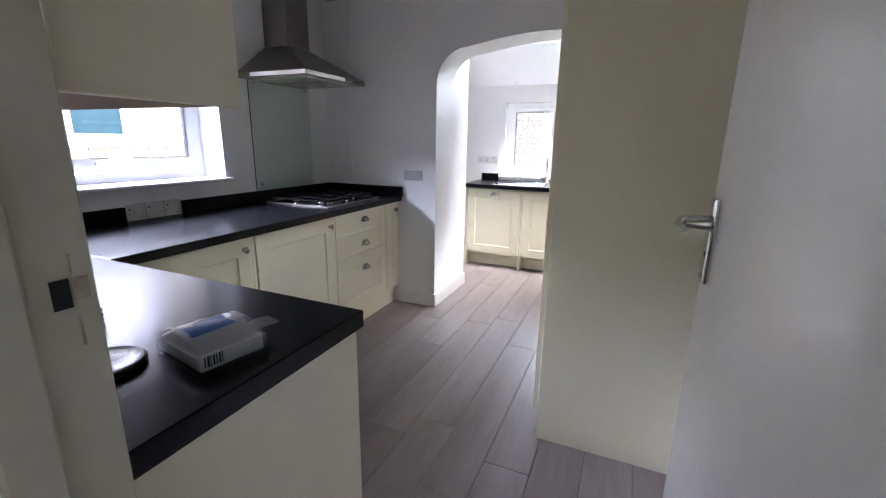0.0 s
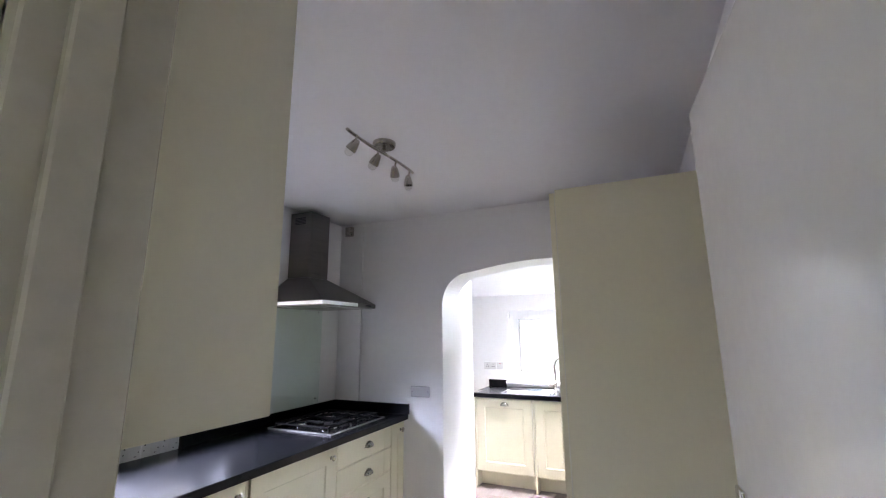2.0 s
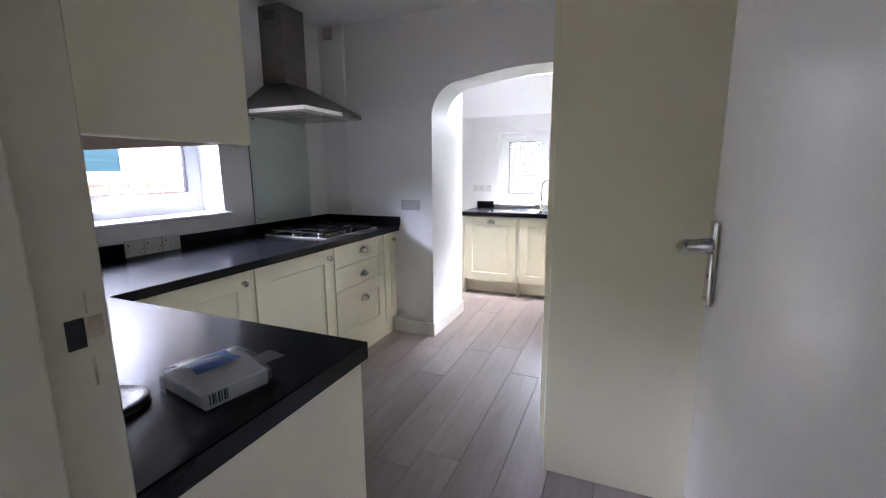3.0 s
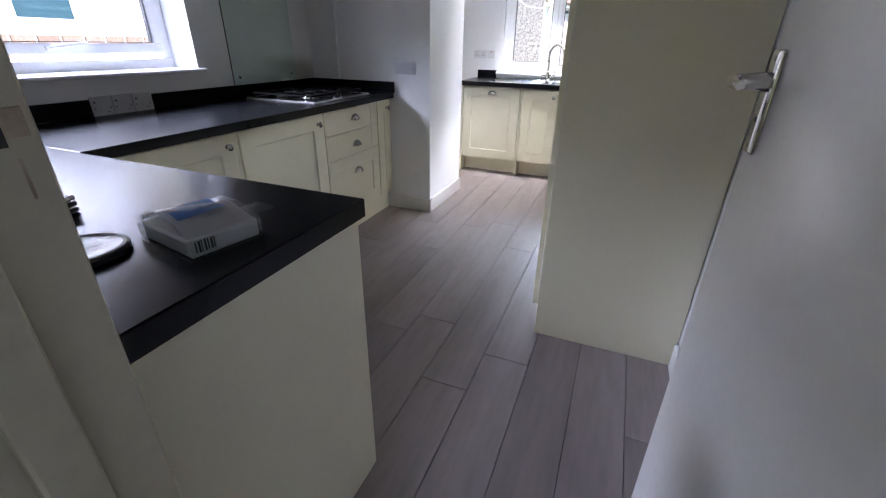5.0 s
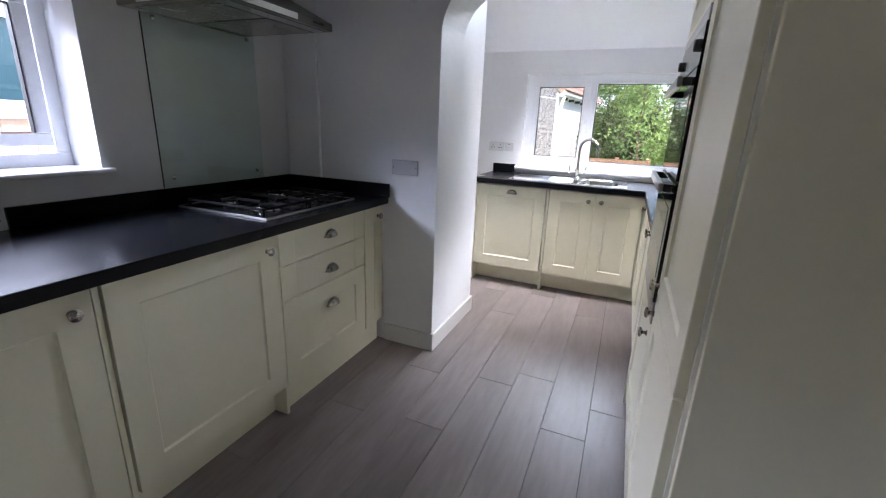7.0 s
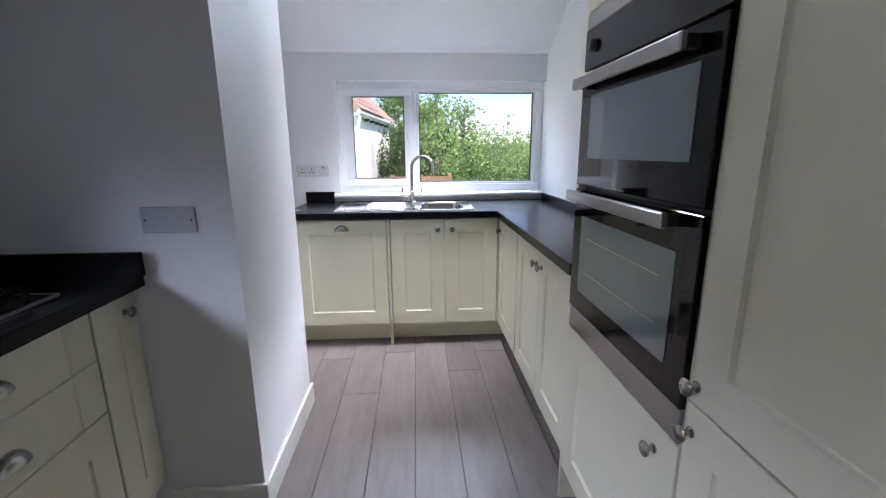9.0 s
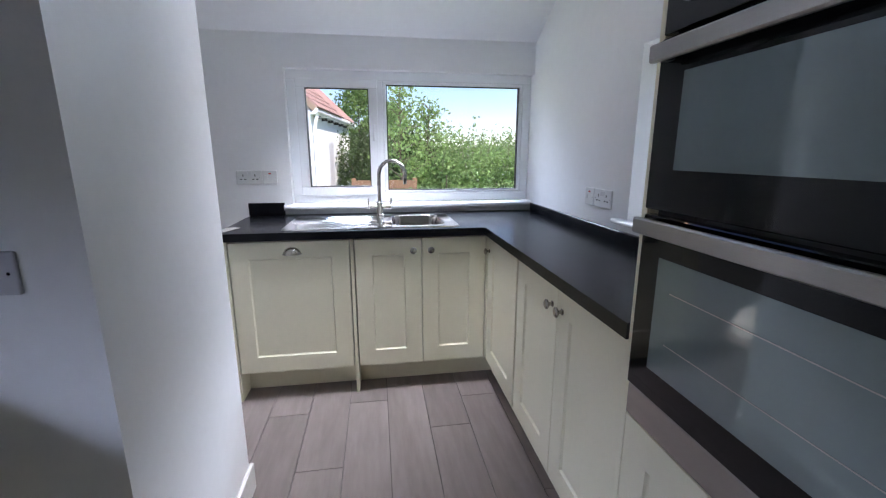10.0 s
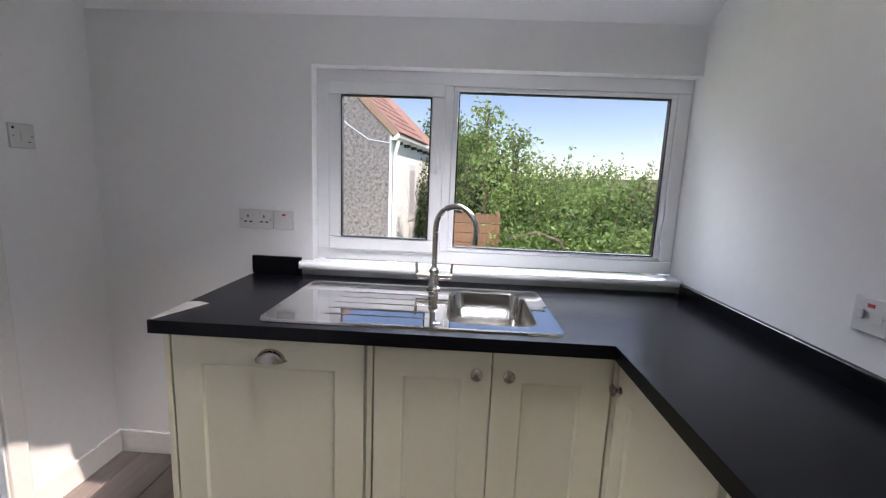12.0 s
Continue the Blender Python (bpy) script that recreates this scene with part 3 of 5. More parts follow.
def cup_bm(x, z, y=-0.02, w=0.042, h=0.036, d=0.026):
    """A half-dome cup pull, open below, with a thin rim."""
    bm = bmesh.new()
    rows = []
    for s, off in ((1.0, 0.0), (0.90, 0.001)):
        for i in range(9):
            a = math.pi * i / 8
            row = []
            for j in range(6):
                b = math.pi / 2 * j / 5
                row.append(bm.verts.new((x - w * s * math.cos(a), y - off - d * s * math.sin(b) * math.sin(a) ** 0.6, z - h * 0.45 + h * s * math.sin(a) * math.cos(b))))
            rows.append(row)
    for base in (0, 9):
        for i in range(8):
            for j in range(5):
                bm.faces.new((rows[base + i][j], rows[base + i + 1][j], rows[base + i + 1][j + 1], rows[base + i][j + 1]))
    for i in range(8):
        bm.faces.new((rows[i][5], rows[i + 1][5], rows[10 + i][5], rows[9 + i][5]))
    box(bm, x - w - 0.004, x + w + 0.004, y - 0.002, y, z - h * 0.45, z - h * 0.45 + 0.004)
    bmesh.ops.remove_doubles(bm, verts=bm.verts[:], dist=1e-5)
    return bm


FACE_N = Matrix()                                                    # front looks to -y, x runs along +x
FACE_E = Matrix.Rotation(radians(90), 4, 'Z')                         # front looks to +x, x runs along +y
FACE_W = Matrix.Rotation(radians(-90), 4, 'Z')                        # front looks to -x, x runs along -y


def unit(name, label, m, w, depth, z0, z1, fronts, group="fitted kitchen units", body=None):
    """A cabinet of width w; fronts: (kind, x0, x1, z0, z1, pull, px, pz)."""
    u = thing(name, label, "cabinet", m, group)
    part("body", boxed(0.001, w - 0.001, 0.001, depth, z0, z1, 0.001), M_CARC, u)
    for kind, a, b, c, d, pull, px, pz in fronts:
        bm = shaker(b - a, d - c, x0=a, z0=c) if kind == "door" else shaker(b - a, d - c, x0=a, z0=c, rail=0.0018, recess=0.003) if kind == "drawer" else slab(b - a, d - c, x0=a, z0=c)
        f = part("door" if kind == "door" else "drawer_front", bm, M_CREAM, u, "cream shaker front")
        if pull == "knob":
            part("knob", knob_bm(px, pz), M_NICKEL, f, "satin nickel knob", smooth=True)
        elif pull == "cup":
            part("cup_handle", cup_bm(px, pz), M_NICKEL, f, "satin nickel cup handle", smooth=True)
    return u


ZB, ZT = 0.172, 0.845
LF = -1.073
# left run
m = Matrix.Translation((LF - 0.02, 1.085, 0)) @ FACE_E
unit("base_cabinet", "cream shaker base cabinet in the corner beside the peninsula", m, 0.608, 0.57, ZB, EDGE, [("door", 0.003, 0.603, ZB, ZT, "knob", 0.555, 0.793)])
m = Matrix.Translation((LF - 0.02, 1.712, 0)) @ FACE_E
unit("integrated_appliance_cabinet", "cream shaker front of a built-in appliance under the worktop", m, 0.609, 0.57, ZB, EDGE, [("door", 0.003, 0.606, ZB, ZT, "knob", 0.56, 0.793)])
m = Matrix.Translation((LF - 0.02, 2.329, 0)) @ FACE_E
unit("drawer_unit", "cream three-drawer unit under the hob with cup handles", m, 0.598, 0.57, ZB, EDGE, [
    ("drawer", 0.003, 0.595, 0.708, ZT, "cup", 0.318, 0.785), ("drawer", 0.003, 0.595, 0.556, 0.704, "cup", 0.318, 0.622), ("door", 0.003, 0.595, ZB, 0.552, "cup", 0.318, 0.449)])
m = Matrix.Translation((LF - 0.02, 2.930, 0)) @ FACE_E
unit("pull_out_cabinet", "narrow cream shaker pull-out cabinet beside the arch", m, 0.18, 0.57, ZB, EDGE, [("door", 0.003, 0.177, ZB, ZT, "knob", 0.125, 0.793)])
for y in (1.694, 2.322):
    solid("cabinet_end_panel", boxed(LF - 0.59, LF - 0.006, y, y + 0.0155, FZ, EDGE, 0.001), M_CREAM, "cream upright panel that runs down to the floor between units", "panel", group="end panels")
solid("plinth", boxed(-1.165, -1.15, 1.10, 1.692, FZ, ZB - 0.004), M_CREAM, "cream plinth board under the base units", "plinth", group="plinths")
solid("plinth", boxed(-1.165, -1.15, 1.712, 2.320, FZ, ZB - 0.004), M_CREAM, "cream plinth board under the base units", "plinth", group="plinths")
solid("plinth", boxed(-1.125, -1.11, 2.340, AW - 0.016, FZ, ZB - 0.004), M_CREAM, "cream plinth board under the base units", "plinth", group="plinths")

# peninsula
pen = thing("peninsula_cabinet", "cream panelled peninsula cabinet by the door", "cabinet", group="fitted kitchen units")
part("end_panel", boxed(-0.046, -0.028, DW1 + 0.003, 1.045, FZ, EDGE - 0.0065, 0.001), M_CREAM, pen)
part("body", boxed(LF - 0.02, -0.047, DW1 + 0.004, 1.02, FZ, EDGE - 0.0065, 0.001), M_CARC, pen)
part("back_panel", boxed(LF + 0.012, -0.047, 1.021, 1.04, FZ, EDGE - 0.0065, 0.001), M_CREAM, pen)

# wall cupboard over the peninsula
wc = thing("wall_cabinet", "cream wall cabinet hung above the peninsula", "cabinet", group="fitted kitchen units")
part("body", boxed(-1.69, -0.018, DW1 + 0.004, 0.715, 1.352, 2.25, 0.001), M_CARC, wc)
part("end_panel", boxed(-0.018, 0.0, DW1 + 0.004, 0.735, 1.345, 2.255, 0.0015), M_CREAM, wc)
part("base_board", boxed(-1.69, -0.019, DW1 + 0.006, 0.714, 1.346, 1.351), M_MDF, wc, "raw brown underside")
for k in range(3):
    part("door", shaker(0.552, 0.90, x0=0, z0=0), M_CREAM, wc, m=Matrix.Translation((-0.02 - 0.556 * k, 0.716, 1.349)) @ Matrix.Rotation(math.pi, 4, 'Z'))

# sink run
SF, RF = 4.38, 0.31
solid("cabinet_end_panel", boxed(-0.974, -0.956, SF - 0.02, S - 0.02, FZ, EDGE, 0.001), M_CREAM, "cream upright panel at the open end of the sink run", "panel", group="end panels")
unit("dishwasher_cabinet", "cream shaker front of a built-in dishwasher with a cup handle", Matrix.Translation((-0.952, SF, 0)), 0.552, 0.55, ZB + 0.012, EDGE, [("door", 0.002, 0.549, ZB + 0.012, ZT, "cup", 0.286, 0.800)])
solid("cabinet_end_panel", boxed(-0.397, -0.381, SF - 0.012, S - 0.02, FZ, EDGE, 0.001), M_CREAM, "cream upright panel that runs down to the floor between units", "panel", group="end panels")
unit("sink_cabinet", "cream shaker two-door cabinet under the sink", Matrix.Translation((-0.377, SF, 0)), 0.655, 0.55, ZB + 0.01, 0.70, [("door", 0.002, 0.326, ZB + 0.01, ZT, "knob", 0.285, 0.786), ("door", 0.329, 0.652, ZB + 0.01, ZT, "knob", 0.373, 0.786)])
solid("plinth", boxed(-0.955, -0.399, SF + 0.11, SF + 0.125, FZ, ZB), M_CREAM, "cream plinth board under the base units", "plinth", group="plinths")
solid("plinth", boxed(-0.379, RF + 0.049, SF + 0.11, SF + 0.125, FZ, ZB), M_CREAM, "cream plinth board under the base units", "plinth", group="plinths")

# right run
solid("corner_post", boxed(0.281, RF - 0.001, SF - 0.018, SF + 0.03, ZB, EDGE, 0.001), M_CREAM, "cream corner post between the two runs", "panel")
m = Matrix.Translation((RF, 4.358, 0)) @ FACE_W
unit("corner_cabinet", "cream shaker corner cabinet with one knob", m, 0.452, 0.39, ZB, EDGE, [("door", 0.003, 0.449, ZB, ZT, "knob", 0.028, 0.772)])
m = Matrix.Translation((RF, 3.892, 0)) @ FACE_W
unit("base_cabinet", "cream shaker two-door base cabinet beside the ovens", m, 0.782, 0.39, ZB, EDGE, [("door", 0.003, 0.382, ZB, ZT, "knob", 0.345, 0.777), ("door", 0.386, 0.779, ZB, ZT, "knob", 0.42, 0.777)])
solid("plinth", boxed(RF + 0.05, RF + 0.065, 3.106, SF + 0.105, FZ, ZB - 0.004), M_CREAM, "cream plinth board under the base units", "plinth", group="plinths")

# tall units
TF = 0.29
solid("cabinet_end_panel", boxed(TF - 0.018, UW - 0.003, 3.087, 3.105, FZ, 2.05, 0.001), M_CREAM, "tall cream end panel beside the ovens", "panel", group="end panels")
solid("cabinet_end_panel", boxed(TF + 0.008, RW - 0.005, 1.902, 1.920, FZ, 2.052, 0.001), M_CREAM, "tall plain cream end panel of the larder", "panel", group="end panels")
m = Matrix.Translation((TF, 2.497, 0)) @ FACE_W
unit("larder_cabinet", "tall cream shaker larder cabinet with two doors", m, 0.576, 0.56, ZB, 2.048, [("door", 0.003, 0.573, 0.803, 2.046, "knob", 0.022, 0.838), ("door", 0.003, 0.573, ZB, 0.798, "knob", 0.022, 0.747)])
m = Matrix.Translation((TF, 3.086, 0)) @ FACE_W
oh = thing("oven_housing", "tall cream cabinet that houses the double oven", "cabinet", m, "fitted kitchen units")
part("body", boxed(0.001, 0.586, 0.03, 0.56, ZB, 2.048, 0.001), M_CARC, oh)
f = part("door", shaker(0.58, 0.52, x0=0.003, z0=ZB), M_CREAM, oh)
part("knob", knob_bm(0.51, 0.635), M_NICKEL, f, "satin nickel knob", smooth=True)
f = part("door", shaker(0.58, 0.435, x0=0.003, z0=1.61), M_CREAM, oh)
part("knob", knob_bm(0.545, 1.665), M_NICKEL, f, "satin nickel knob", smooth=True)
for a, b in ((0.0015, 0.0035), (0.5835, 0.5855)):
    part("stile", boxed(a, b, -0.016, 0.029, 0.69, 1.61), M_CREAM, oh)
solid("plinth", boxed(TF + 0.05, TF + 0.065, 1.921, 3.086, FZ, ZB - 0.004), M_CREAM, "cream plinth board under the tall units", "plinth", group="plinths")

# double oven
ov = thing("double_oven", "built-in black double oven with steel bar handles", "oven", Matrix.Translation((TF - 0.002, 3.081, 0)) @ FACE_W)
OW = 0.577
part("body", boxed(0.006, OW - 0.006, 0.0, 0.5, 0.70, 1.598), M_DARK, ov)
part("vent_strip", boxed(0, OW, -0.022, 0, 0.698, 0.768, 0.002), M_STEEL, ov, "brushed steel vent strip")
part("trim", boxed(0, OW, -0.022, 0, 1.566, 1.604, 0.002), M_STEEL, ov, "brushed steel top trim")
panel = part("control_panel", boxed(0, OW, -0.024, 0, 1.458, 1.564, 0.002), M_OVEN, ov, "glossy black control panel")
for x in (0.06, 0.50):
    part("dial", lathe(bmesh.new(), [(0.017, 0), (0.016, 0.012), (0.013, 0.014)], Matrix.Translation((x, -0.024, 1.515)) @ pose(0, 0, 0, 90), 20), M_DARK, panel, "black push-in dial", smooth=True)


def oven_door(z0, z1, x0, x1, g0, g1, hz):
    d = part("oven_door", boxed(0, OW, -0.026, 0, z0, z1, 0.002), M_OVENDOOR, ov, "black glass oven door")
    part("window", boxed(x0, x1, -0.0275, -0.026, g0, g1), M_OVENGLASS, d, "oven window with a pale reflection put into its colour")
    bm = boxed(0.020, OW - 0.062, -0.064, -0.05, hz - 0.015, hz + 0.015, 0.003)
    part("handle", bm, M_STEEL, d, "flat brushed steel bar handle")
    for x in (0.032, OW - 0.074):
        part("bracket", boxed(x - 0.0105, x + 0.0105, -0.0495, -0.026, hz - 0.012, hz + 0.012, 0.002), M_DARK, d)
    return d


lower = oven_door(0.772, 1.135, 0.06, OW - 0.062, 0.835, 1.06, 1.118)
upper = oven_door(1.146, 1.452, 0.07, OW - 0.055, 1.222, 1.388, 1.421)
for z in (0.90, 1.0):
    part("shelf_line", boxed(0.10, OW - 0.11, -0.0282, -0.0276, z, z + 0.0018), M_STEEL, lower, "oven rack behind the glass")

# ---------------------------------------------------------------- worktops and upstands


def top_edge(bm):
    es = [e for e in bm.edges if all(abs(v.co.z - TOP) < 1e-5 for v in e.verts) and len(e.link_faces) == 2]
    bmesh.ops.bevel(bm, geom=es, offset=0.003, segments=2, affect='EDGES', profile=0.5)
    return bm


solid("worktop", top_edge(boxed(LW, -0.02, DW1 + 0.002, 1.065, EDGE - 0.006, TOP)), M_BLACK, "black laminate worktop of the peninsula", "worktop", group="worktops")
solid("worktop", top_edge(boxed(LW, -1.040, 1.0665, AW - 0.001, EDGE, TOP)), M_BLACK, "black laminate worktop with the gas hob", "worktop", group="worktops")
bm = bmesh.new()
BX0, BX1, BY0, BY1 = -0.185, 0.085, 4.43, 4.80
xs, ys = [-0.998, BX0, BX1, 0.266, UW], [3.1055, 4.335, BY0, BY1, S]
vg = {}
for dz in (EDGE, TOP):
    for i, x in enumerate(xs):
        for j, y in enumerate(ys):
            vg[i, j, dz] = bm.verts.new((x, y, dz))
keep = [(i, j) for i in range(4) for j in range(4) if not (j == 0 and i < 3) and not (i == 1 and j == 2)]
for i, j in keep:
    for dz in (EDGE, TOP):
        bm.faces.new((vg[i, j, dz], vg[i + 1, j, dz], vg[i + 1, j + 1, dz], vg[i, j + 1, dz]))
    for di, dj, e0, e1 in ((-1, 0, (i, j), (i, j + 1)), (1, 0, (i + 1, j), (i + 1, j + 1)), (0, -1, (i, j), (i + 1, j)), (0, 1, (i, j + 1), (i + 1, j + 1))):
        if (i + di, j + dj) not in keep:
            bm.faces.new((vg[(*e0, EDGE)], vg[(*e1, EDGE)], vg[(*e1, TOP)], vg[(*e0, TOP)]))
bmesh.ops.delete(bm, geom=[v for v in bm.verts if not v.link_faces], context='VERTS')
solid("worktop", bm, M_BLACK, "L-shaped black laminate worktop with an inset sink", "worktop", group="worktops")


def upstand(x0, x1, y0, y1, h=0.072):
    return solid("upstand", boxed(x0, x1, y0, y1, TOP, TOP + h, 0.002), M_BLACK, "black laminate upstand along the wall", "upstand", group="upstands")


upstand(LW, LW + 0.018, DW1 + 0.002, 1.505)
upstand(LW, LW + 0.018, 1.80, AW - 0.023)
upstand(LW + 0.019, -1.018, AW - 0.0405, AW - 0.0225)
upstand(-1.006, -0.803, S - 0.018, S)
upstand(UW - 0.018, UW, 3.1055, 4.90, 0.05)

# ---------------------------------------------------------------- sink and tap
sk = thing("sink", "polished stainless steel sink with a ridged drainer", "sink", Matrix.Translation((0, 0, TOP)))
SX0, SX1, SY0, SY1 = -0.715, 0.148, 4.375, 4.845
bm = bmesh.new()


def rounded(x0, x1, y0, y1, r, z, n=6):
    pts = []
    for cx, cy, a0 in ((x1 - r, y1 - r, 0), (x0 + r, y1 - r, 90), (x0 + r, y0 + r, 180), (x1 - r, y0 + r, 270)):
        for k in range(n + 1):
            a = radians(a0 + 90 * k / n)
            pts.append(bm.verts.new((cx + r * math.cos(a), cy + r * math.sin(a), z)))
    return pts


def bridge(a, b):
    for k in range(len(a)):
        bm.faces.new((a[k], a[(k + 1) % len(a)], b[(k + 1) % len(b)], b[k]))


o0, o1 = rounded(SX0, SX1, SY0, SY1, 0.03, 0.0005), rounded(SX0 + 0.002, SX1 - 0.002, SY0 + 0.002, SY1 - 0.002, 0.03, 0.006)
o2 = rounded(SX0 + 0.016, SX1 - 0.016, SY0 + 0.016, SY1 - 0.016, 0.025, 0.0045)
bridge(o0, o1)
bridge(o1, o2)
rim = rounded(BX0, BX1, BY0, BY1, 0.055, 0.0045)
es = [e for e in bm.edges if all(abs(v.co.z - 0.0045) < 1e-6 for v in e.verts)]
es += [bm.edges.new((rim[k], rim[(k + 1) % len(rim)])) for k in range(len(rim))]
bmesh.ops.triangle_fill(bm, edges=es, use_beauty=True)
part("drainer_and_rim", bm, M_SINK, sk, "mirror-polished flat drainer and rim")
bm = bmesh.new()
b0 = rounded(BX0, BX1, BY0, BY1, 0.055, 0.0045)
b1 = rounded(BX0 + 0.006, BX1 - 0.006, BY0 + 0.006, BY1 - 0.006, 0.052, -0.004)
b2 = rounded(BX0 + 0.014, BX1 - 0.014, BY0 + 0.014, BY1 - 0.014, 0.05, -0.135)
b3 = rounded(BX0 + 0.035, BX1 - 0.035, BY0 + 0.035, BY1 - 0.035, 0.04, -0.155)
bridge(b0, b1), bridge(b1, b2), bridge(b2, b3)
bm.faces.new(b3)
part("bowl", bm, M_BOWL, sk, "brushed steel bowl", smooth=True)
for k in range(6):
    y = 4.46 + 0.062 * k
    bm = bmesh.new()
    tube(bm, [(-0.56, y, 0.0025), (-0.54, y, 0.0037), (-0.25, y, 0.0037), (-0.235, y, 0.0025)], 0.0028, 8)
    part("ridge", bm, M_SINK, sk, "raised drainer rib", smooth=True)
part("waste", lathe(bmesh.new(), [(0.042, 0), (0.042, 0.002), (0.03, 0.003), (0.026, 0.001)], Matrix.Translation(((BX0 + BX1) / 2, (BY0 + BY1) / 2, -0.155)), 24), M_CHROME, sk, "chrome waste fitting", smooth=True)
part("overflow_cap", lathe(bmesh.new(), [(0.014, 0), (0.014, 0.003), (0.011, 0.004)], Matrix.Translation((-0.212, 4.425, 0.0045)), 16), M_CHROME, sk, smooth=True)

tap = thing("mixer_tap", "brushed steel swan-neck mixer tap behind the sink", "tap", Matrix.Translation((-0.245, 4.805, TOP + 0.0055)))
part("base", lathe(bmesh.new(), [(0.026, 0), (0.026, 0.006), (0.019, 0.01), (0.0185, 0.075), (0.014, 0.08), (0.0115, 0.085)], Matrix(), 20), M_NICKEL, tap, smooth=True)
d = Vector((0.155, -0.085, 0)).normalized()
pts = [Vector((0, 0, 0.08)), Vector((0, 0, 0.23))]
for k in range(1, 13):
    a = math.pi * k / 12 * 1.06
    pts.append(Vector((0, 0, 0.23)) + d * (0.083 * (1 - math.cos(a))) + Vector((0, 0, 0.083 * math.sin(a))))
pts.append(pts[-1] + (pts[-1] - pts[-2]).normalized() * 0.03)
part("spout", tube(bmesh.new(), pts, 0.0105, 14), M_NICKEL, tap, "swan-neck spout", smooth=True)
bm = lathe(bmesh.new(), [(0.0125, -0.066), (0.0125, 0.066)], Matrix.Translation((0, 0, 0.05)) @ pose(0, 0, 0, 0, 90), 16)
part("crossbar", bm, M_NICKEL, tap, smooth=True)
for s in (-1, 1):
    bm = bmesh.new()
    tube(bm, [(s * 0.062, 0, 0.05), (s * 0.064, -0.004, 0.07), (s * 0.066, -0.006, 0.10)], 0.0055, 10)
    part("lever", bm, M_NICKEL, tap, "slim lever", smooth=True)

# ---------------------------------------------------------------- hob, hood, splashback
hob = thing("gas_hob", "stainless steel four-burner gas hob with black pan supports", "hob", Matrix.Translation((-1.36, 2.62, TOP)))
part("plate", boxed(-0.25, 0.235, -0.29, 0.29, 0.0005, 0.007, 0.002), M_HOBPLATE, hob, "dark glossy hob plate")
for a, b, c, d in ((-0.25, 0.235, -0.294, -0.2885), (-0.25, 0.235, 0.2885, 0.294), (0.2335, 0.240, -0.294, 0.294), (-0.256, -0.2485, -0.294, 0.294)):
    part("trim", boxed(a, b, c, d, 0.0005, 0.009, 0.001), M_STEEL, hob, "bright steel edge trim")
for x, y, r in ((-0.12, -0.15, 0.036), (-0.12, 0.13, 0.045), (0.10, -0.15, 0.05), (0.10, 0.12, 0.032)):
    b = part("burner", lathe(bmesh.new(), [(r * 1.25, 0.008), (r * 1.25, 0.012), (r, 0.014), (r * 0.95, 0.022)], Matrix.Translation((x, y, 0)), 22), M_CHROME, hob, "silver burner ring", smooth=True)
    part("burner_cap", lathe(bmesh.new(), [(r * 0.8, 0.022), (r * 0.82, 0.026), (r * 0.7, 0.029)], Matrix.Translation((x, y, 0)), 22), M_IRON, b, "black enamel cap", smooth=True)
for y0, y1 in ((-0.275, -0.02), (-0.005, 0.25)):
    bm = bmesh.new()
    for x in (-0.22, 0.195):
        box(bm, x, x + 0.01, y0, y1, 0.030, 0.04, 0.002)
    for y in (y0, y1 - 0.01):
        box(bm, -0.22, 0.205, y, y + 0.01, 0.030, 0.04, 0.002)
    for x in (-0.12, 0.10):
        box(bm, x - 0.004, x + 0.004, y0, y0 + 0.08, 0.030, 0.042, 0.002)
        box(bm, x - 0.004, x + 0.004, y1 - 0.08, y1, 0.030, 0.042, 0.002)
    ym = (y0 + y1) / 2
    for x0, x1 in ((-0.22, -0.155), (-0.085, 0.065), (0.135, 0.205)):
        box(bm, x0, x1, ym - 0.004, ym + 0.004, 0.030, 0.042, 0.002)
    for x in (-0.215, 0.2):
        for y in (y0 + 0.005, y1 - 0.005):
            box(bm, x - 0.005, x + 0.005, y - 0.005, y + 0.005, 0.008, 0.031)
    part("pan_support", bm, M_IRON, hob, "black cast iron grid")
for k in range(4):
    part("control_knob", lathe(bmesh.new(), [(0.017, 0.008), (0.016, 0.024), (0.012, 0.028)], Matrix.Translation((-0.16 + 0.09 * k, 0.272, 0)), 18), M_DARK, hob, "black control knob", smooth=True)

hood = thing("cooker_hood", "brushed stainless steel chimney cooker hood above the hob", "cooker hood")
HY0, HY1, HXF = 2.250, 2.835, -1.165
bm = bmesh.new()
zb, zl, zt = 1.655, 1.685, 1.87
cx0, cx1, cy0, cy1 = LW + 0.003, -1.505, 2.495, 2.70
base = [bm.verts.new(c) for c in ((LW + 0.003, HY0, zb), (HXF, HY0, zb), (HXF, HY1, zb), (LW + 0.003, HY1, zb))]
lip = [bm.verts.new(c) for c in ((LW + 0.003, HY0, zl), (HXF, HY0, zl), (HXF, HY1, zl), (LW + 0.003, HY1, zl))]
neck = [bm.verts.new(c) for c in ((cx0, cy0, zt), (cx1, cy0, zt), (cx1, cy1, zt), (cx0, cy1, zt))]
for a, b in ((base, lip), (lip, neck)):
    for k in range(4):
        bm.faces.new((a[k], a[(k + 1) % 4], b[(k + 1) % 4], b[k]))
bm.faces.new(neck)
bm.faces.new(base)
bmesh.ops.bevel(bm, geom=[e for e in bm.edges], offset=0.003, segments=1, affect='EDGES')
part("canopy", bm, M_HOOD, hood)
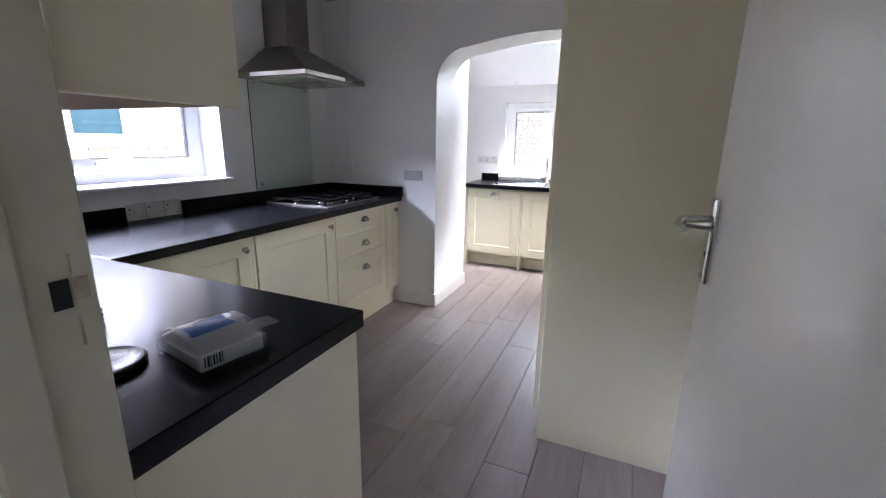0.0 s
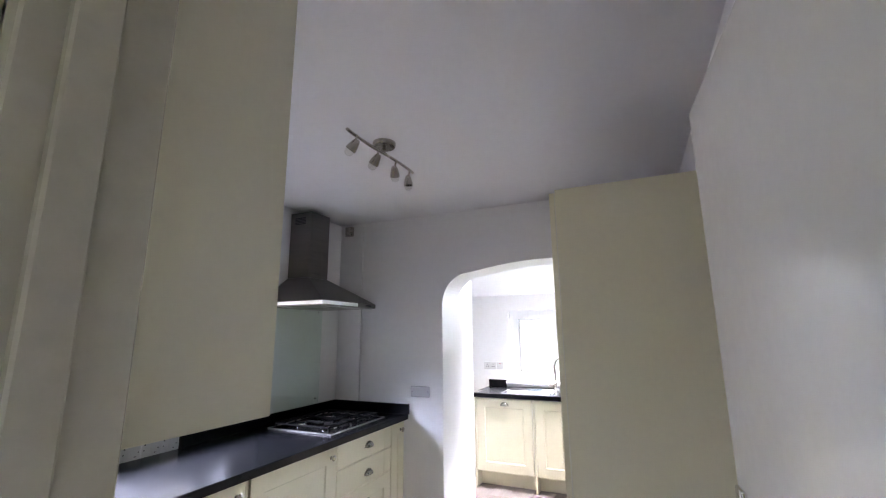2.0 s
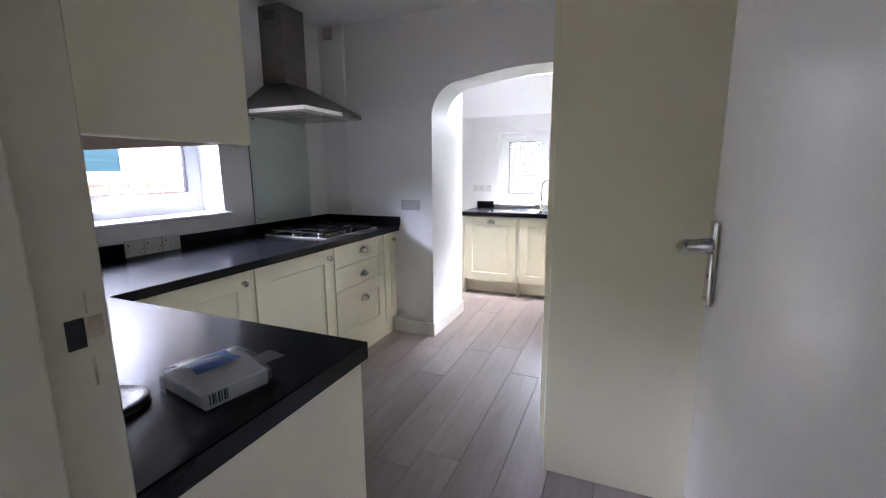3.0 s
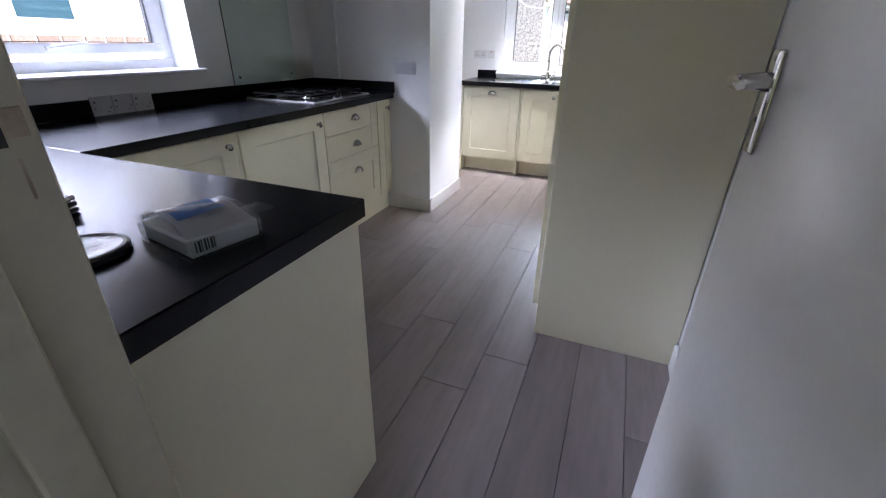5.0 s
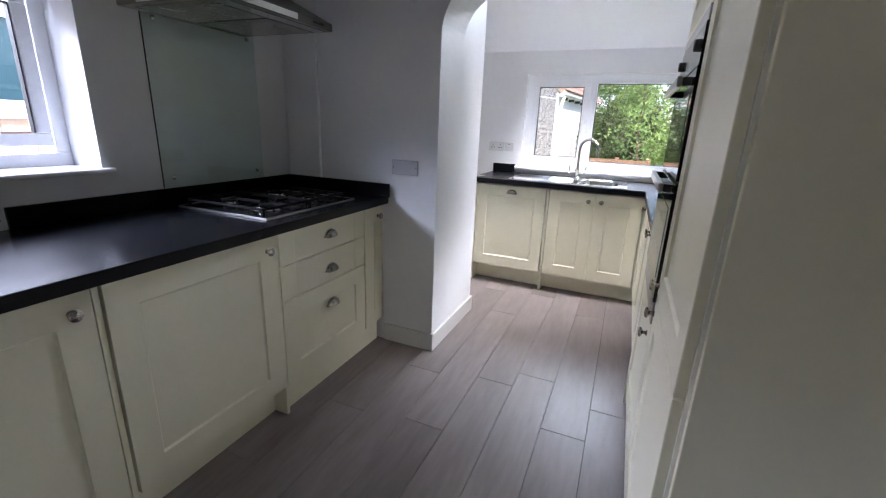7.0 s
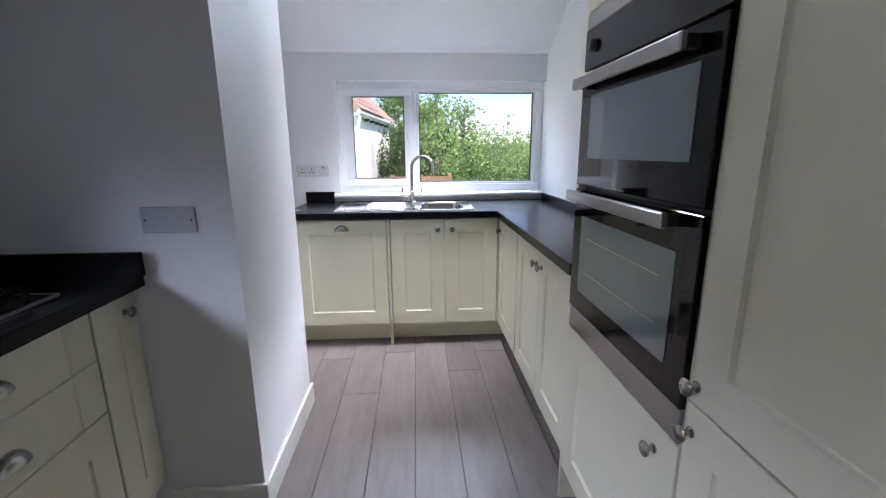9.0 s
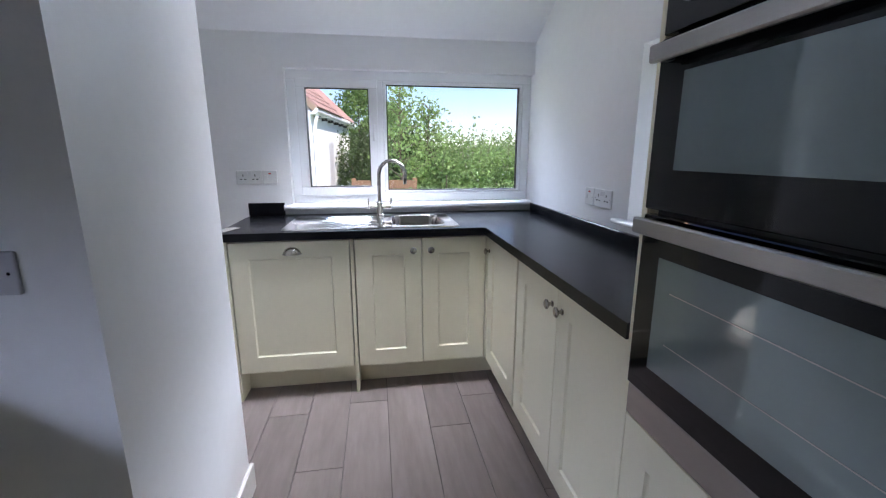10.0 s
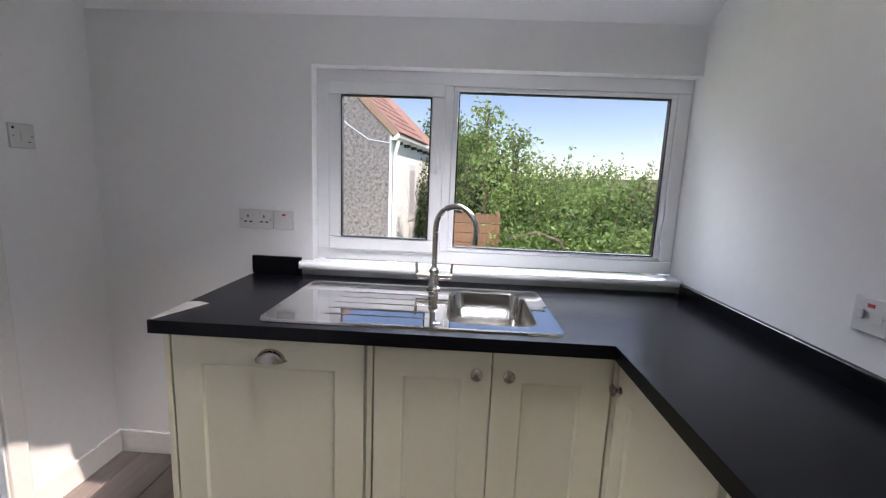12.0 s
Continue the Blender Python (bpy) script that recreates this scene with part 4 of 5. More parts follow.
# Paler strips paint the bright bars of light along the canopy's lower edge.
part("lip", boxed(LW + 0.12, HXF - 0.001, HY0 - 0.003, HY0 - 0.0002, zb + 0.004, zl - 0.004), M_LIP, hood, "pale steel strip standing in for the lip's bright glare")
part("lip", boxed(HXF + 0.0002, HXF + 0.003, HY0 + 0.001, HY0 + 0.36, zb + 0.004, zl - 0.004), M_LIP, hood, "pale steel strip standing in for the lip's bright glare")
for k in range(5):
    part("button", boxed(HXF + 0.0002, HXF + 0.003, HY1 - 0.13 + 0.014 * k, HY1 - 0.121 + 0.014 * k, zb + 0.010, zl - 0.010), M_DARK, hood, "small push button")
ch = part("chimney", boxed(cx0, cx1, cy0, cy1, zt + 0.001, 2.35, 0.003), M_HOOD, hood)
for k in range(5):
    part("vent_slot", boxed(cx1 - 0.15 + 0.001, cx1 - 0.05, cy0 - 0.0015, cy0 - 0.0002, 2.26 + 0.011 * k, 2.266 + 0.011 * k), M_GASKET, ch)
for y0, y1 in ((HY0 + 0.03, 2.52), (2.54, HY1 - 0.03)):
    part("filter", boxed(LW + 0.06, HXF - 0.09, y0, y1, zb - 0.004, zb - 0.001, 0.001), M_NICKEL, hood, "grey mesh grease filter")
part("glass_lamp_strip", boxed(HXF - 0.075, HXF - 0.02, HY0 + 0.02, HY1 - 0.02, zb - 0.005, zb - 0.001, 0.001), M_SINK, hood)

sp = thing("glass_splashback", "clear green-tinted glass splashback screwed to the wall", "splashback", Matrix.Translation((LW, 2.33, 0.968)))
pn = part("glass_sheet", boxed(0.004, 0.010, 0, 0.555, 0.0, 0.715, 0.001), M_SPLASH, sp)
pn.visible_shadow = False
part("edge", boxed(0.0042, 0.0098, -0.0025, -0.0003, 0, 0.715), M_DARK, sp, "dark green glass edge")
for y in (0.045, 0.51):
    for z in (0.04, 0.675):
        part("screw_cap", lathe(bmesh.new(), [(0.009, 0), (0.008, 0.005), (0.004, 0.007)], Matrix.Translation((0.010, y, z)) @ pose(0, 0, 0, 0, 90), 14), M_CHROME, sp, "round chrome screw cap", smooth=True)

# ---------------------------------------------------------------- sockets and switches


def plate(name, label, m, w, h, kind):
    """A wall plate, front at -y of its own frame, centred on x and z."""
    t = thing(name, label, "switch" if "switch" in name else "socket", m, "wall plates")
    p = part("faceplate", boxed(-w / 2, w / 2, -0.009, 0, -h / 2, h / 2, 0.003, 2), M_PLASTIC if kind != "blank" else M_GREY, t)
    if kind == "double":
        for s in (-1, 1):
            for dx, dz, a, b in ((0, 0.012, 0.0025, 0.006), (-0.011, -0.010, 0.006, 0.0028), (0.011, -0.010, 0.006, 0.0028)):
                part("pin_hole", boxed(s * 0.033 + dx - a / 1, s * 0.033 + dx + a / 1, -0.0095, -0.0088, dz - b, dz + b), M_GASKET, p)
            part("rocker", boxed(s * 0.012 - 0.006, s * 0.012 + 0.006, -0.0125, -0.009, 0.012, 0.032, 0.001), M_PLASTIC, p)
    elif kind == "fused":
        part("rocker", boxed(-0.03, -0.012, -0.0125, -0.009, -0.01, 0.012, 0.001), M_PLASTIC, p)
        part("neon", boxed(-0.006, 0.008, -0.0115, -0.009, 0.018, 0.026), M_RED, p, "red neon light")
        part("fuse_cover", boxed(0.008, 0.03, -0.011, -0.009, -0.014, 0.010, 0.001), M_PLASTIC, p)
    elif kind == "switch":
        part("rocker", boxed(-0.008, 0.008, -0.0125, -0.009, -0.014, 0.014, 0.001), M_PLASTIC, p)
        part("neon", boxed(-0.034, -0.027, -0.0105, -0.009, 0.022, 0.030), M_GASKET, p, "dark indicator")
        part("mark", boxed(0.016, 0.026, -0.0095, -0.009, -0.02, -0.017), M_DARK, p)
    for s in (-1, 1):
        part("screw", lathe(bmesh.new(), [(0.0035, 0), (0.003, 0.001)], Matrix.Translation((s * (w / 2 - 0.012), -0.009, 0)) @ pose(0, 0, 0, 90), 8), M_CHROME, p)
    return t


for k, w in enumerate((0.092, 0.092, 0.092)):
    plate("appliance_switch", "white appliance switch set into the upstand", Matrix.Translation((LW + 0.001, 1.557 + 0.0945 * k, 0.925)) @ FACE_E, w, 0.10, "switch")
plate("blank_plate", "pale grey blank plate with two screws beside the arch", Matrix.Translation((-0.939, AW - 0.0005, 1.054)), 0.154, 0.076, "blank")
plate("double_socket", "white double socket on the sink wall", Matrix.Translation((-0.988, S - 0.0005, 1.114)), 0.142, 0.078, "double")
plate("fused_switch", "white fused switch with a red light", Matrix.Translation((-0.873, S - 0.0005, 1.114)), 0.08, 0.078, "fused")
plate("fused_switch", "white fused switch with a red light", Matrix.Translation((UW - 0.0005, 4.157, 1.058)) @ FACE_W, 0.08, 0.078, "fused")
plate("double_socket", "white double socket above the worktop", Matrix.Translation((UW - 0.0005, 4.042, 1.058)) @ FACE_W, 0.142, 0.078, "double")
plate("light_switch", "white switch plate on the far wall", Matrix.Translation((UL + 0.0005, 4.665, 1.39)) @ FACE_E, 0.085, 0.082, "switch")
vb = thing("junction_box", "small grey metal box near the ceiling", "box", Matrix.Translation((-1.60, AW - 0.0225, 2.33)))
part("case", boxed(-0.035, 0.035, -0.03, 0, -0.04, 0.04, 0.004, 2), M_NICKEL, vb)
part("lid", boxed(-0.03, 0.03, -0.033, -0.0302, -0.035, 0.035, 0.001), M_NICKEL, vb)

# ---------------------------------------------------------------- ceiling spotlight bar
sl = thing("ceiling_spotlight", "satin nickel bar light with four spots", "ceiling light", Matrix.Translation((-0.495, 1.845, CEIL)))
part("ceiling_rose", lathe(bmesh.new(), [(0.052, -0.022), (0.056, -0.016), (0.056, 0.0)], Matrix(), 28), M_NICKEL, sl, smooth=True)
bm = bmesh.new()
bar = []
for k in range(17):
    u = -1 + 2 * k / 16
    bar.append((0.012 * math.sin(u * 2.4), u * 0.285, -0.055))
tube(bm, bar, 0.0075, 10)
part("bar", bm, M_NICKEL, sl, "wavy nickel bar", smooth=True)
part("stem", tube(bmesh.new(), [(0, 0, -0.02), (0, 0, -0.055)], 0.008, 10), M_NICKEL, sl, smooth=True)
for y, way in ((-0.225, (-0.55, -0.10, -0.7)), (-0.05, (-0.6, 0.1, -0.75)), (0.115, (-0.2, 0.5, -0.7)), (0.26, (0.0, 0.1, -1.0))):
    a = Vector((0.0, y, -0.055))
    e = a + Vector((-0.008, 0.0, -0.042))
    w = Vector(way).normalized()
    arm = part("arm", tube(bmesh.new(), [a, a + Vector((-0.004, 0, -0.022)), e], 0.005, 8), M_NICKEL, sl, smooth=True)
    rot = w.to_track_quat('Z', 'Y').to_matrix().to_4x4()
    hm2 = Matrix.Translation(e - w * 0.02) @ rot
    sh = part("spot_shade", lathe(bmesh.new(), [(0.010, 0), (0.016, 0.010), (0.023, 0.04), (0.025, 0.055), (0.022, 0.055), (0.020, 0.042)], hm2, 20), M_NICKEL, arm, "cone-shaped metal shade", smooth=True)
    part("bulb", lathe(bmesh.new(), [(0.010, 0.042), (0.018, 0.05), (0.0215, 0.063), (0.018, 0.076), (0.007, 0.082)], hm2, 16), M_BULB, arm, "clear round bulb", smooth=True)

# ---------------------------------------------------------------- things on the worktops
pk = thing("plastic_packet", "clear plastic packet with a white card box and blue print", "packet", Matrix.Translation((-0.175, 0.765, TOP)) @ pose(0, 0, 0, 0, 0, 79))
part("card_box", boxed(-0.062, 0.062, -0.08, 0.07, 0.001, 0.034, 0.003, 2), M_CARD, pk)


def arched(x0, x1, y0, y1, z0, rise, n=14, sag=0.0):
    """A sheet bent in an arch across y and drawn along x."""
    bm = bmesh.new()
    rows = []
    for x in (x0, (x0 * 3 + x1) / 4, (x0 + x1) / 2, (x0 + x1 * 3) / 4, x1):
        w = 1 - sag * ((x - x0) / (x1 - x0))
        rows.append([bm.verts.new((x, y0 + (y1 - y0) * k / n, z0 + rise * w * math.sin(math.pi * k / n) ** 0.75 + 0.0015 * math.sin(31 * x + k))) for k in range(n + 1)])
    for a, b in zip(rows, rows[1:]):
        for k in range(n):
            bm.faces.new((a[k], a[k + 1], b[k + 1], b[k]))
    return bm


bm = arched(-0.068, 0.066, -0.083, 0.075, 0.033, 0.034, 18, 0.35)
part("wrap", bm, M_CLEAR, pk, "glossy clear plastic wrap", smooth=True)
bm = bmesh.new()
for x in (-0.0685, 0.0665):
    box(bm, x - 0.0004, x + 0.0004, -0.083, 0.075, 0.002, 0.033)
box(bm, -0.068, 0.066, -0.0838, -0.083, 0.002, 0.033)
part("wrap_side", bm, M_CLEAR, pk, "clear plastic side of the wrap")
bm = arched(-0.062, 0.055, -0.076, 0.068, 0.035, 0.027, 16, 0.35)
bmesh.ops.solidify(bm, geom=bm.faces[:], thickness=0.0012)
part("leaflet", bm, M_CARD, pk, "curled white leaflet", smooth=True)
bm = arched(-0.054, 0.03, -0.046, 0.014, 0.0590, 0.0045, 8, 0.9)
bmesh.ops.solidify(bm, geom=bm.faces[:], thickness=0.0012)
part("blue_print", bm, M_BLUE, pk, "blue printed band", smooth=True)
for k in range(7):
    w = (0.002, 0.0035, 0.0015, 0.003, 0.002, 0.0035, 0.002)[k]
    part("barcode_bar", boxed(-0.054 + 0.0052 * k, -0.054 + 0.0052 * k + w, -0.0812, -0.0802, 0.009, 0.029), M_DARK, pk)
part("wrap_tail", boxed(0.0675, 0.115, -0.06, -0.01, 0.034, 0.0352), M_CLEAR, pk, "flat sealed end of the wrap")

dish = thing("round_coaster", "round grey metal coaster with raised pattern and black base", "coaster", Matrix.Translation((-0.285, 0.632, TOP)))
part("base", lathe(bmesh.new(), [(0.062, 0.0005), (0.066, 0.004), (0.066, 0.009), (0.062, 0.011)], Matrix(), 36), M_DARK, dish, smooth=True)
part("relief", lathe(bmesh.new(), [(0.060, 0.0111), (0.061, 0.0135), (0.056, 0.0145), (0.052, 0.012), (0.02, 0.012), (0.012, 0.014), (0.002, 0.0145)], Matrix(), 36), M_PEWTER, dish, "pewter relief disc", smooth=True)
st = thing("coaster_stack", "stack of black and grey square-edged coasters", "coaster", Matrix.Translation((-0.53, 0.69, TOP)) @ pose(0, 0, 0, 0, 0, 20))
for k in range(3):
    part("coaster", boxed(-0.05, 0.05, -0.05, 0.05, 0.001 + 0.0125 * k, 0.0115 + 0.0125 * k, 0.004, 2), M_DARK if k < 2 else M_PEWTER, st)
fob = thing("key_fob", "small black plastic fob on the window sill", "fob", Matrix.Translation((UW + 0.03, 3.755, 0.9905)) @ pose(0, 0, 0, 0, 0, 15))
part("case", boxed(-0.02, 0.02, -0.04, 0.04, 0, 0.015, 0.006, 3), M_DARK, fob, smooth=True)
part("button", boxed(-0.008, 0.008, -0.012, 0.012, 0.0152, 0.0165, 0.0005), M_IRON, fob)

# a scrap of protective film left on the front corner of the sink worktop
bm = bmesh.new()
for z in (0.0006, 0.0016):
    bm.faces.new([bm.verts.new((x, y, z)) for x, y in ((0, 0), (0.012, 0), (0.07, 0.165), (0.03, 0.178), (0, 0.17))])
bmesh.ops.bridge_loops(bm, edges=bm.edges[:])
M_FILM = mat("pale_protective_film", (0.10, 0.10, 0.10), 0.5, spec=0.2, var=0.2, scale=30, fine=90, bump=0.4, bump_scale=60)
solid("protective_film", bm, M_FILM, "torn pale scrap of protective film on the black worktop corner", "film", m=Matrix.Translation((-0.995, 4.339, TOP)))

# ---------------------------------------------------------------- outdoors
GZ = -0.35
bm = bmesh.new()
N = 60
grid = {}
for i in range(N + 1):
    for j in range(N + 1):
        u, v = (i / N * 2 - 1), (j / N * 2 - 1)
        x, y = 900 * u * abs(u) ** 1.5, 900 * v * abs(v) ** 1.5
        r = math.hypot(x, y)
        z = GZ + (noise.noise((x * 0.02, y * 0.02, 0)) * min(4, r * 0.01)) - min(14, max(0, r - 25) * 0.05)
        if r > 300:
            z += (r - 300) * 0.052 + noise.noise((x * 0.004, y * 0.004, 3)) * 7
        grid[i, j] = bm.verts.new((x, y, z))
for i in range(N):
    for j in range(N):
        bm.faces.new((grid[i, j], grid[i + 1, j], grid[i + 1, j + 1], grid[i, j + 1]))
struct("ground", bm, M_GROUND, "rough grass falling away to far hills", "ground")
for x0, x1, y0, y1 in ((-2.2, 1.4, -2.2, 5.4),):
    struct("foundation", boxed(x0, x1, y0, y1, GZ - 0.6, -0.101), M_RENDER, "house footing below the floor", "foundation")


def leaves(name, centres, size, material, parent, seed, label="", droop=0.3):
    """One mesh of many pointed leaves, each a folded kite of two triangles."""
    rng = np.random.default_rng(seed)
    c = np.asarray(centres)
    n = len(c)
    d = rng.normal(size=(n, 3))
    d[:, 2] -= droop
    d /= np.linalg.norm(d, axis=1)[:, None]
    s = np.cross(d, rng.normal(size=(n, 3)))
    s /= np.linalg.norm(s, axis=1)[:, None]
    L = size * rng.uniform(0.6, 1.4, n)[:, None]
    nrm = np.cross(d, s)
    v = np.stack([c, c + d * L * 0.5 + s * L * 0.24 + nrm * L * 0.08, c + d * L, c + d * L * 0.5 - s * L * 0.24 + nrm * L * 0.08], 1).reshape(-1, 3)
    i = np.arange(n)[:, None] * 4
    f = np.concatenate([i + [0, 1, 2], i + [0, 2, 3]], 1).reshape(-1, 3)
    me = bpy.data.meshes.new(name)
    me.from_pydata(v.tolist(), [], f.tolist())
    me.materials.append(material)
    ob = new(name, me)
    ob.parent = parent
    return tagged(ob, label, kind="stuff")


def bush_points(rng, centre, radius, height, n, clumps):
    """Leaf places gathered on many small clumps over a mound, with gaps between."""
    out = []
    for _ in range(clumps):
        a, u = rng.uniform(0, 2 * math.pi), rng.uniform(0, 1)
        rr = radius * math.sqrt(rng.uniform(0, 1))
        top = height * (1 - (rr / radius) ** 2 * 0.55) * rng.uniform(0.82, 1.12)
        p = np.array((centre[0] + rr * math.cos(a), centre[1] + rr * math.sin(a), centre[2] + top * (0.12 + 0.88 * u ** 0.6)))
        k = int(n / clumps * rng.uniform(0.5, 1.5))
        out.append(p + rng.normal(size=(k, 3)) * np.array((0.17, 0.17, 0.15)) * rng.uniform(0.6, 1.3))
    return np.concatenate(out)


def sprays(rng, centre, radius, height, count):
    """Upright shoots that stand proud of a bush, with leaves set along them."""
    pts, stems = [], []
    for _ in range(count):
        a, rr = rng.uniform(0, 2 * math.pi), radius * math.sqrt(rng.uniform(0, 1))
        b = np.array((centre[0] + rr * math.cos(a), centre[1] + rr * math.sin(a), centre[2] + height * rng.uniform(0.72, 0.9)))
        tip = b + np.array((rng.normal() * 0.1, rng.normal() * 0.1, rng.uniform(0.25, 0.6)))
        stems.append((b, tip))
        for k in range(16):
            pts.append(b + (tip - b) * k / 15 + rng.normal(size=3) * 0.025)
    return np.array(pts), stems


def bush(name, label, centre, radius, height, n, clumps, seed, material, leaf=0.085, shoots=12, cat="bush"):
    rng = np.random.default_rng(seed)
    t = thing(name, label, cat, Matrix.Translation(centre), "garden shrubs")
    pts = bush_points(rng, (0, 0, 0), radius, height, n, clumps)
    sp_, stems = sprays(rng, (0, 0, 0), radius * 0.9, height, shoots)
    bm = bmesh.new()
    for k in range(7):
        a = 2 * math.pi * k / 7 + rng.uniform(0, 0.6)
        e = Vector((radius * 0.7 * math.cos(a), radius * 0.7 * math.sin(a), height * rng.uniform(0.55, 0.8)))
        tube(bm, [(0.05 * math.cos(a), 0.05 * math.sin(a), 0), e * 0.5 + Vector((0, 0, 0.12)), e], 0.035, 6, 0.008)
    for b, tip in stems:
        tube(bm, [b, tip], 0.006, 4, 0.002)
    part("branches", bm, M_BARK, t, "thin bare branches")
    leaves("foliage", np.concatenate([pts, sp_]), leaf, material, t, seed, "dense pointed leaves")
    return t


# hedge beyond the sink window
for k, (x, y, r, h, n) in enumerate(((1.25, 11.6, 1.0, 1.75, 9000), (2.5, 11.2, 1.1, 1.85, 9500), (3.8, 11.4, 1.2, 1.9, 9500), (5.2, 11.8, 1.3, 1.85, 8000), (6.9, 12.6, 1.5, 2.0, 7000),
                                    (0.35, 12.8, 0.9, 2.2, 7000), (1.9, 13.6, 1.5, 2.3, 7000), (3.4, 14.4, 1.6, 2.25, 6000), (-0.55, 13.6, 0.8, 2.3, 6000))):
    bush("hedge_shrub", "dense bright green garden shrub in full sun", (x, y, GZ), r, h * 0.93, int(n * 1.4), 150, 40 + k, M_LEAF if k % 3 != 2 else M_LEAF_DARK, shoots=14)


def tree(name, label, base, height, spread, n, seed, material, low=0.35, leaf=0.09):
    rng = np.random.default_rng(seed)
    t = thing(name, label, "tree", Matrix.Translation(base), "garden trees")
    bm = bmesh.new()
    tube(bm, [(0, 0, 0), (0.04, 0.02, height * 0.3), (-0.03, 0.05, height * 0.6), (0.02, 0, height * 0.95)], 0.035 * height / 2.5, 8, 0.008)
    part("trunk", bm, M_BARK, t)
    bm = bmesh.new()
    pts = []
    for k in range(26):
        u = low + (0.97 - low) * k / 25
        a = k * 2.4 + rng.uniform(-0.4, 0.4)
        reach = spread * (1.08 - u) * rng.uniform(0.7, 1.15) + 0.12
        s = Vector((0, 0, height * u * 0.95))
        e = s + Vector((reach * math.cos(a), reach * math.sin(a), reach * rng.uniform(0.25, 0.7)))
        tube(bm, [s, (s + e) / 2 + Vector((0, 0, 0.05)), e], 0.014, 5, 0.004)
        for q in range(int(n / 26)):
            w = rng.uniform(0.3, 1.05)
            pts.append(np.array(s + (e - s) * w) + rng.normal(size=3) * 0.11 * (0.7 + spread * 0.35))
    part("limbs", bm, M_BARK, t)
    leaves("crown", pts, leaf, material, t, seed + 1, "loose crown of small leaves")
    return t


tree("garden_tree", "slender young tree with loose light green leaves", (0.25, 11.3, GZ), 3.15, 0.75, 1200, 71, M_LEAF)
tree("garden_tree", "slender young tree with loose light green leaves", (0.95, 12.2, GZ), 2.8, 0.7, 1300, 73, M_LEAF)
tree("garden_tree", "leafy tree behind the neighbouring house", (-0.75, 17.5, GZ), 4.1, 1.5, 5200, 75, M_LEAF, leaf=0.12)
tree("garden_tree", "leafy tree behind the hedge", (0.2, 15.0, GZ), 3.0, 1.3, 4200, 77, M_LEAF, leaf=0.1)
# trees and shrubs beyond the side window
# Crown stands mostly above the view; added to keep direct sun off this window.
tree("garden_tree", "tall dark tree added to shade the side window", (3.7, 2.9, GZ), 6.2, 2.6, 15000, 81, M_LEAF_DARK, low=0.4, leaf=0.13)
tree("garden_tree", "dark leafy tree beyond the side window", (5.2, 4.6, GZ), 4.6, 1.9, 9000, 83, M_LEAF_DARK, low=0.2, leaf=0.11)
tree("garden_tree", "tall dark evergreen beyond the side window", (7.2, 8.2, GZ), 4.2, 1.2, 5200, 85, M_LEAF_DARK, low=0.12, leaf=0.1)
for k, (x, y, r, h) in enumerate(((4.4, 5.6, 0.9, 1.5), (5.4, 7.0, 1.1, 1.7), (4.2, 6.8, 0.8, 1.2))):
    bush("hedge_shrub", "yellow-green garden shrub beyond the side window", (x, y, GZ), r, h, 6500, 90, 60 + k, M_LEAF if k == 0 else M_LEAF_DARK, leaf=0.07, shoots=8)

# board fence behind the hedge
fe = thing("fence", "orange-brown board fence at the foot of the hedge", "fence", Matrix.Translation((-0.7, 10.9, GZ)))
for k in range(3):
    part("post", boxed(0.6 * k - 0.04, 0.6 * k + 0.04, 0.02, 0.10, 0, 1.12, 0.004), M_FENCE, fe)
for k in range(6):
    part("board", boxed(-0.02, 1.25, 0.0, 0.018, 0.04 + 0.175 * k, 0.04 + 0.175 * k + 0.165, 0.003), M_FENCE, fe)
solid("fallen_branch", tube(bmesh.new(), [(0.7, 10.6, 0.35), (1.15, 10.55, 0.48), (1.55, 10.5, 0.36), (1.75, 10.5, 0.02), (1.8, 10.5, GZ)], 0.03, 7, 0.02), M_BARK, "bare grey branch lying in the hedge", "branch")

# neighbouring house
hs = thing("house", "pebbledashed house with a white side wall and red tiled roof", "house", Matrix.Translation((-1.46, 11.0, GZ)) @ pose(0, 0, 0, 0, 0, -6.5))
EV, HWD, HLN = 2.42, 4.4, 4.2
bm = bmesh.new()
prism(bm, [(-HWD, 0), (0, 0), (0, EV), (-HWD / 2, EV + HWD / 2 * 0.95), (-HWD, EV)], 0, 0.2)
part("wall", bm, M_DASH, hs, "grey pebbledashed gable wall")
part("wall", boxed(-0.2, -0.001, 0.201, HLN, 0, EV), M_RENDER, hs, "white painted side wall")
part("corner_board", boxed(-0.03, 0.006, -0.012, 0.20, 0, EV - 0.02, 0.003), M_RENDER, hs, "white corner strip")
rp = Matrix.Translation((0.14, -0.10, EV + 0.0)) @ Matrix.Rotation(math.atan(0.95), 4, 'Y') @ Matrix.Rotation(math.pi, 4, 'Z') @ Matrix.Translation((0, -HLN - 0.2, 0))
roof = part("roof", boxed(0, HWD / 2 * 1.5, 0, HLN + 0.2, 0.0, 0.05), M_TILE, hs, "red clay tile roof", m=rp)
tile_me = to_mesh("tile", boxed(0, 0.27, 0, 0.165, 0.0, 0.02, 0.004), M_TILE)
for i in range(9):
    for j in range(14):
        tl = new("tile", tile_me)
        tl.parent = roof
        tl.matrix_basis = Matrix.Translation((-0.04 + 0.22 * i, HLN + 0.2 - 0.17 * (j + 1), 0.055 + 0.004 * (j % 2))) @ pose(0, 0, 0, 0, 4)
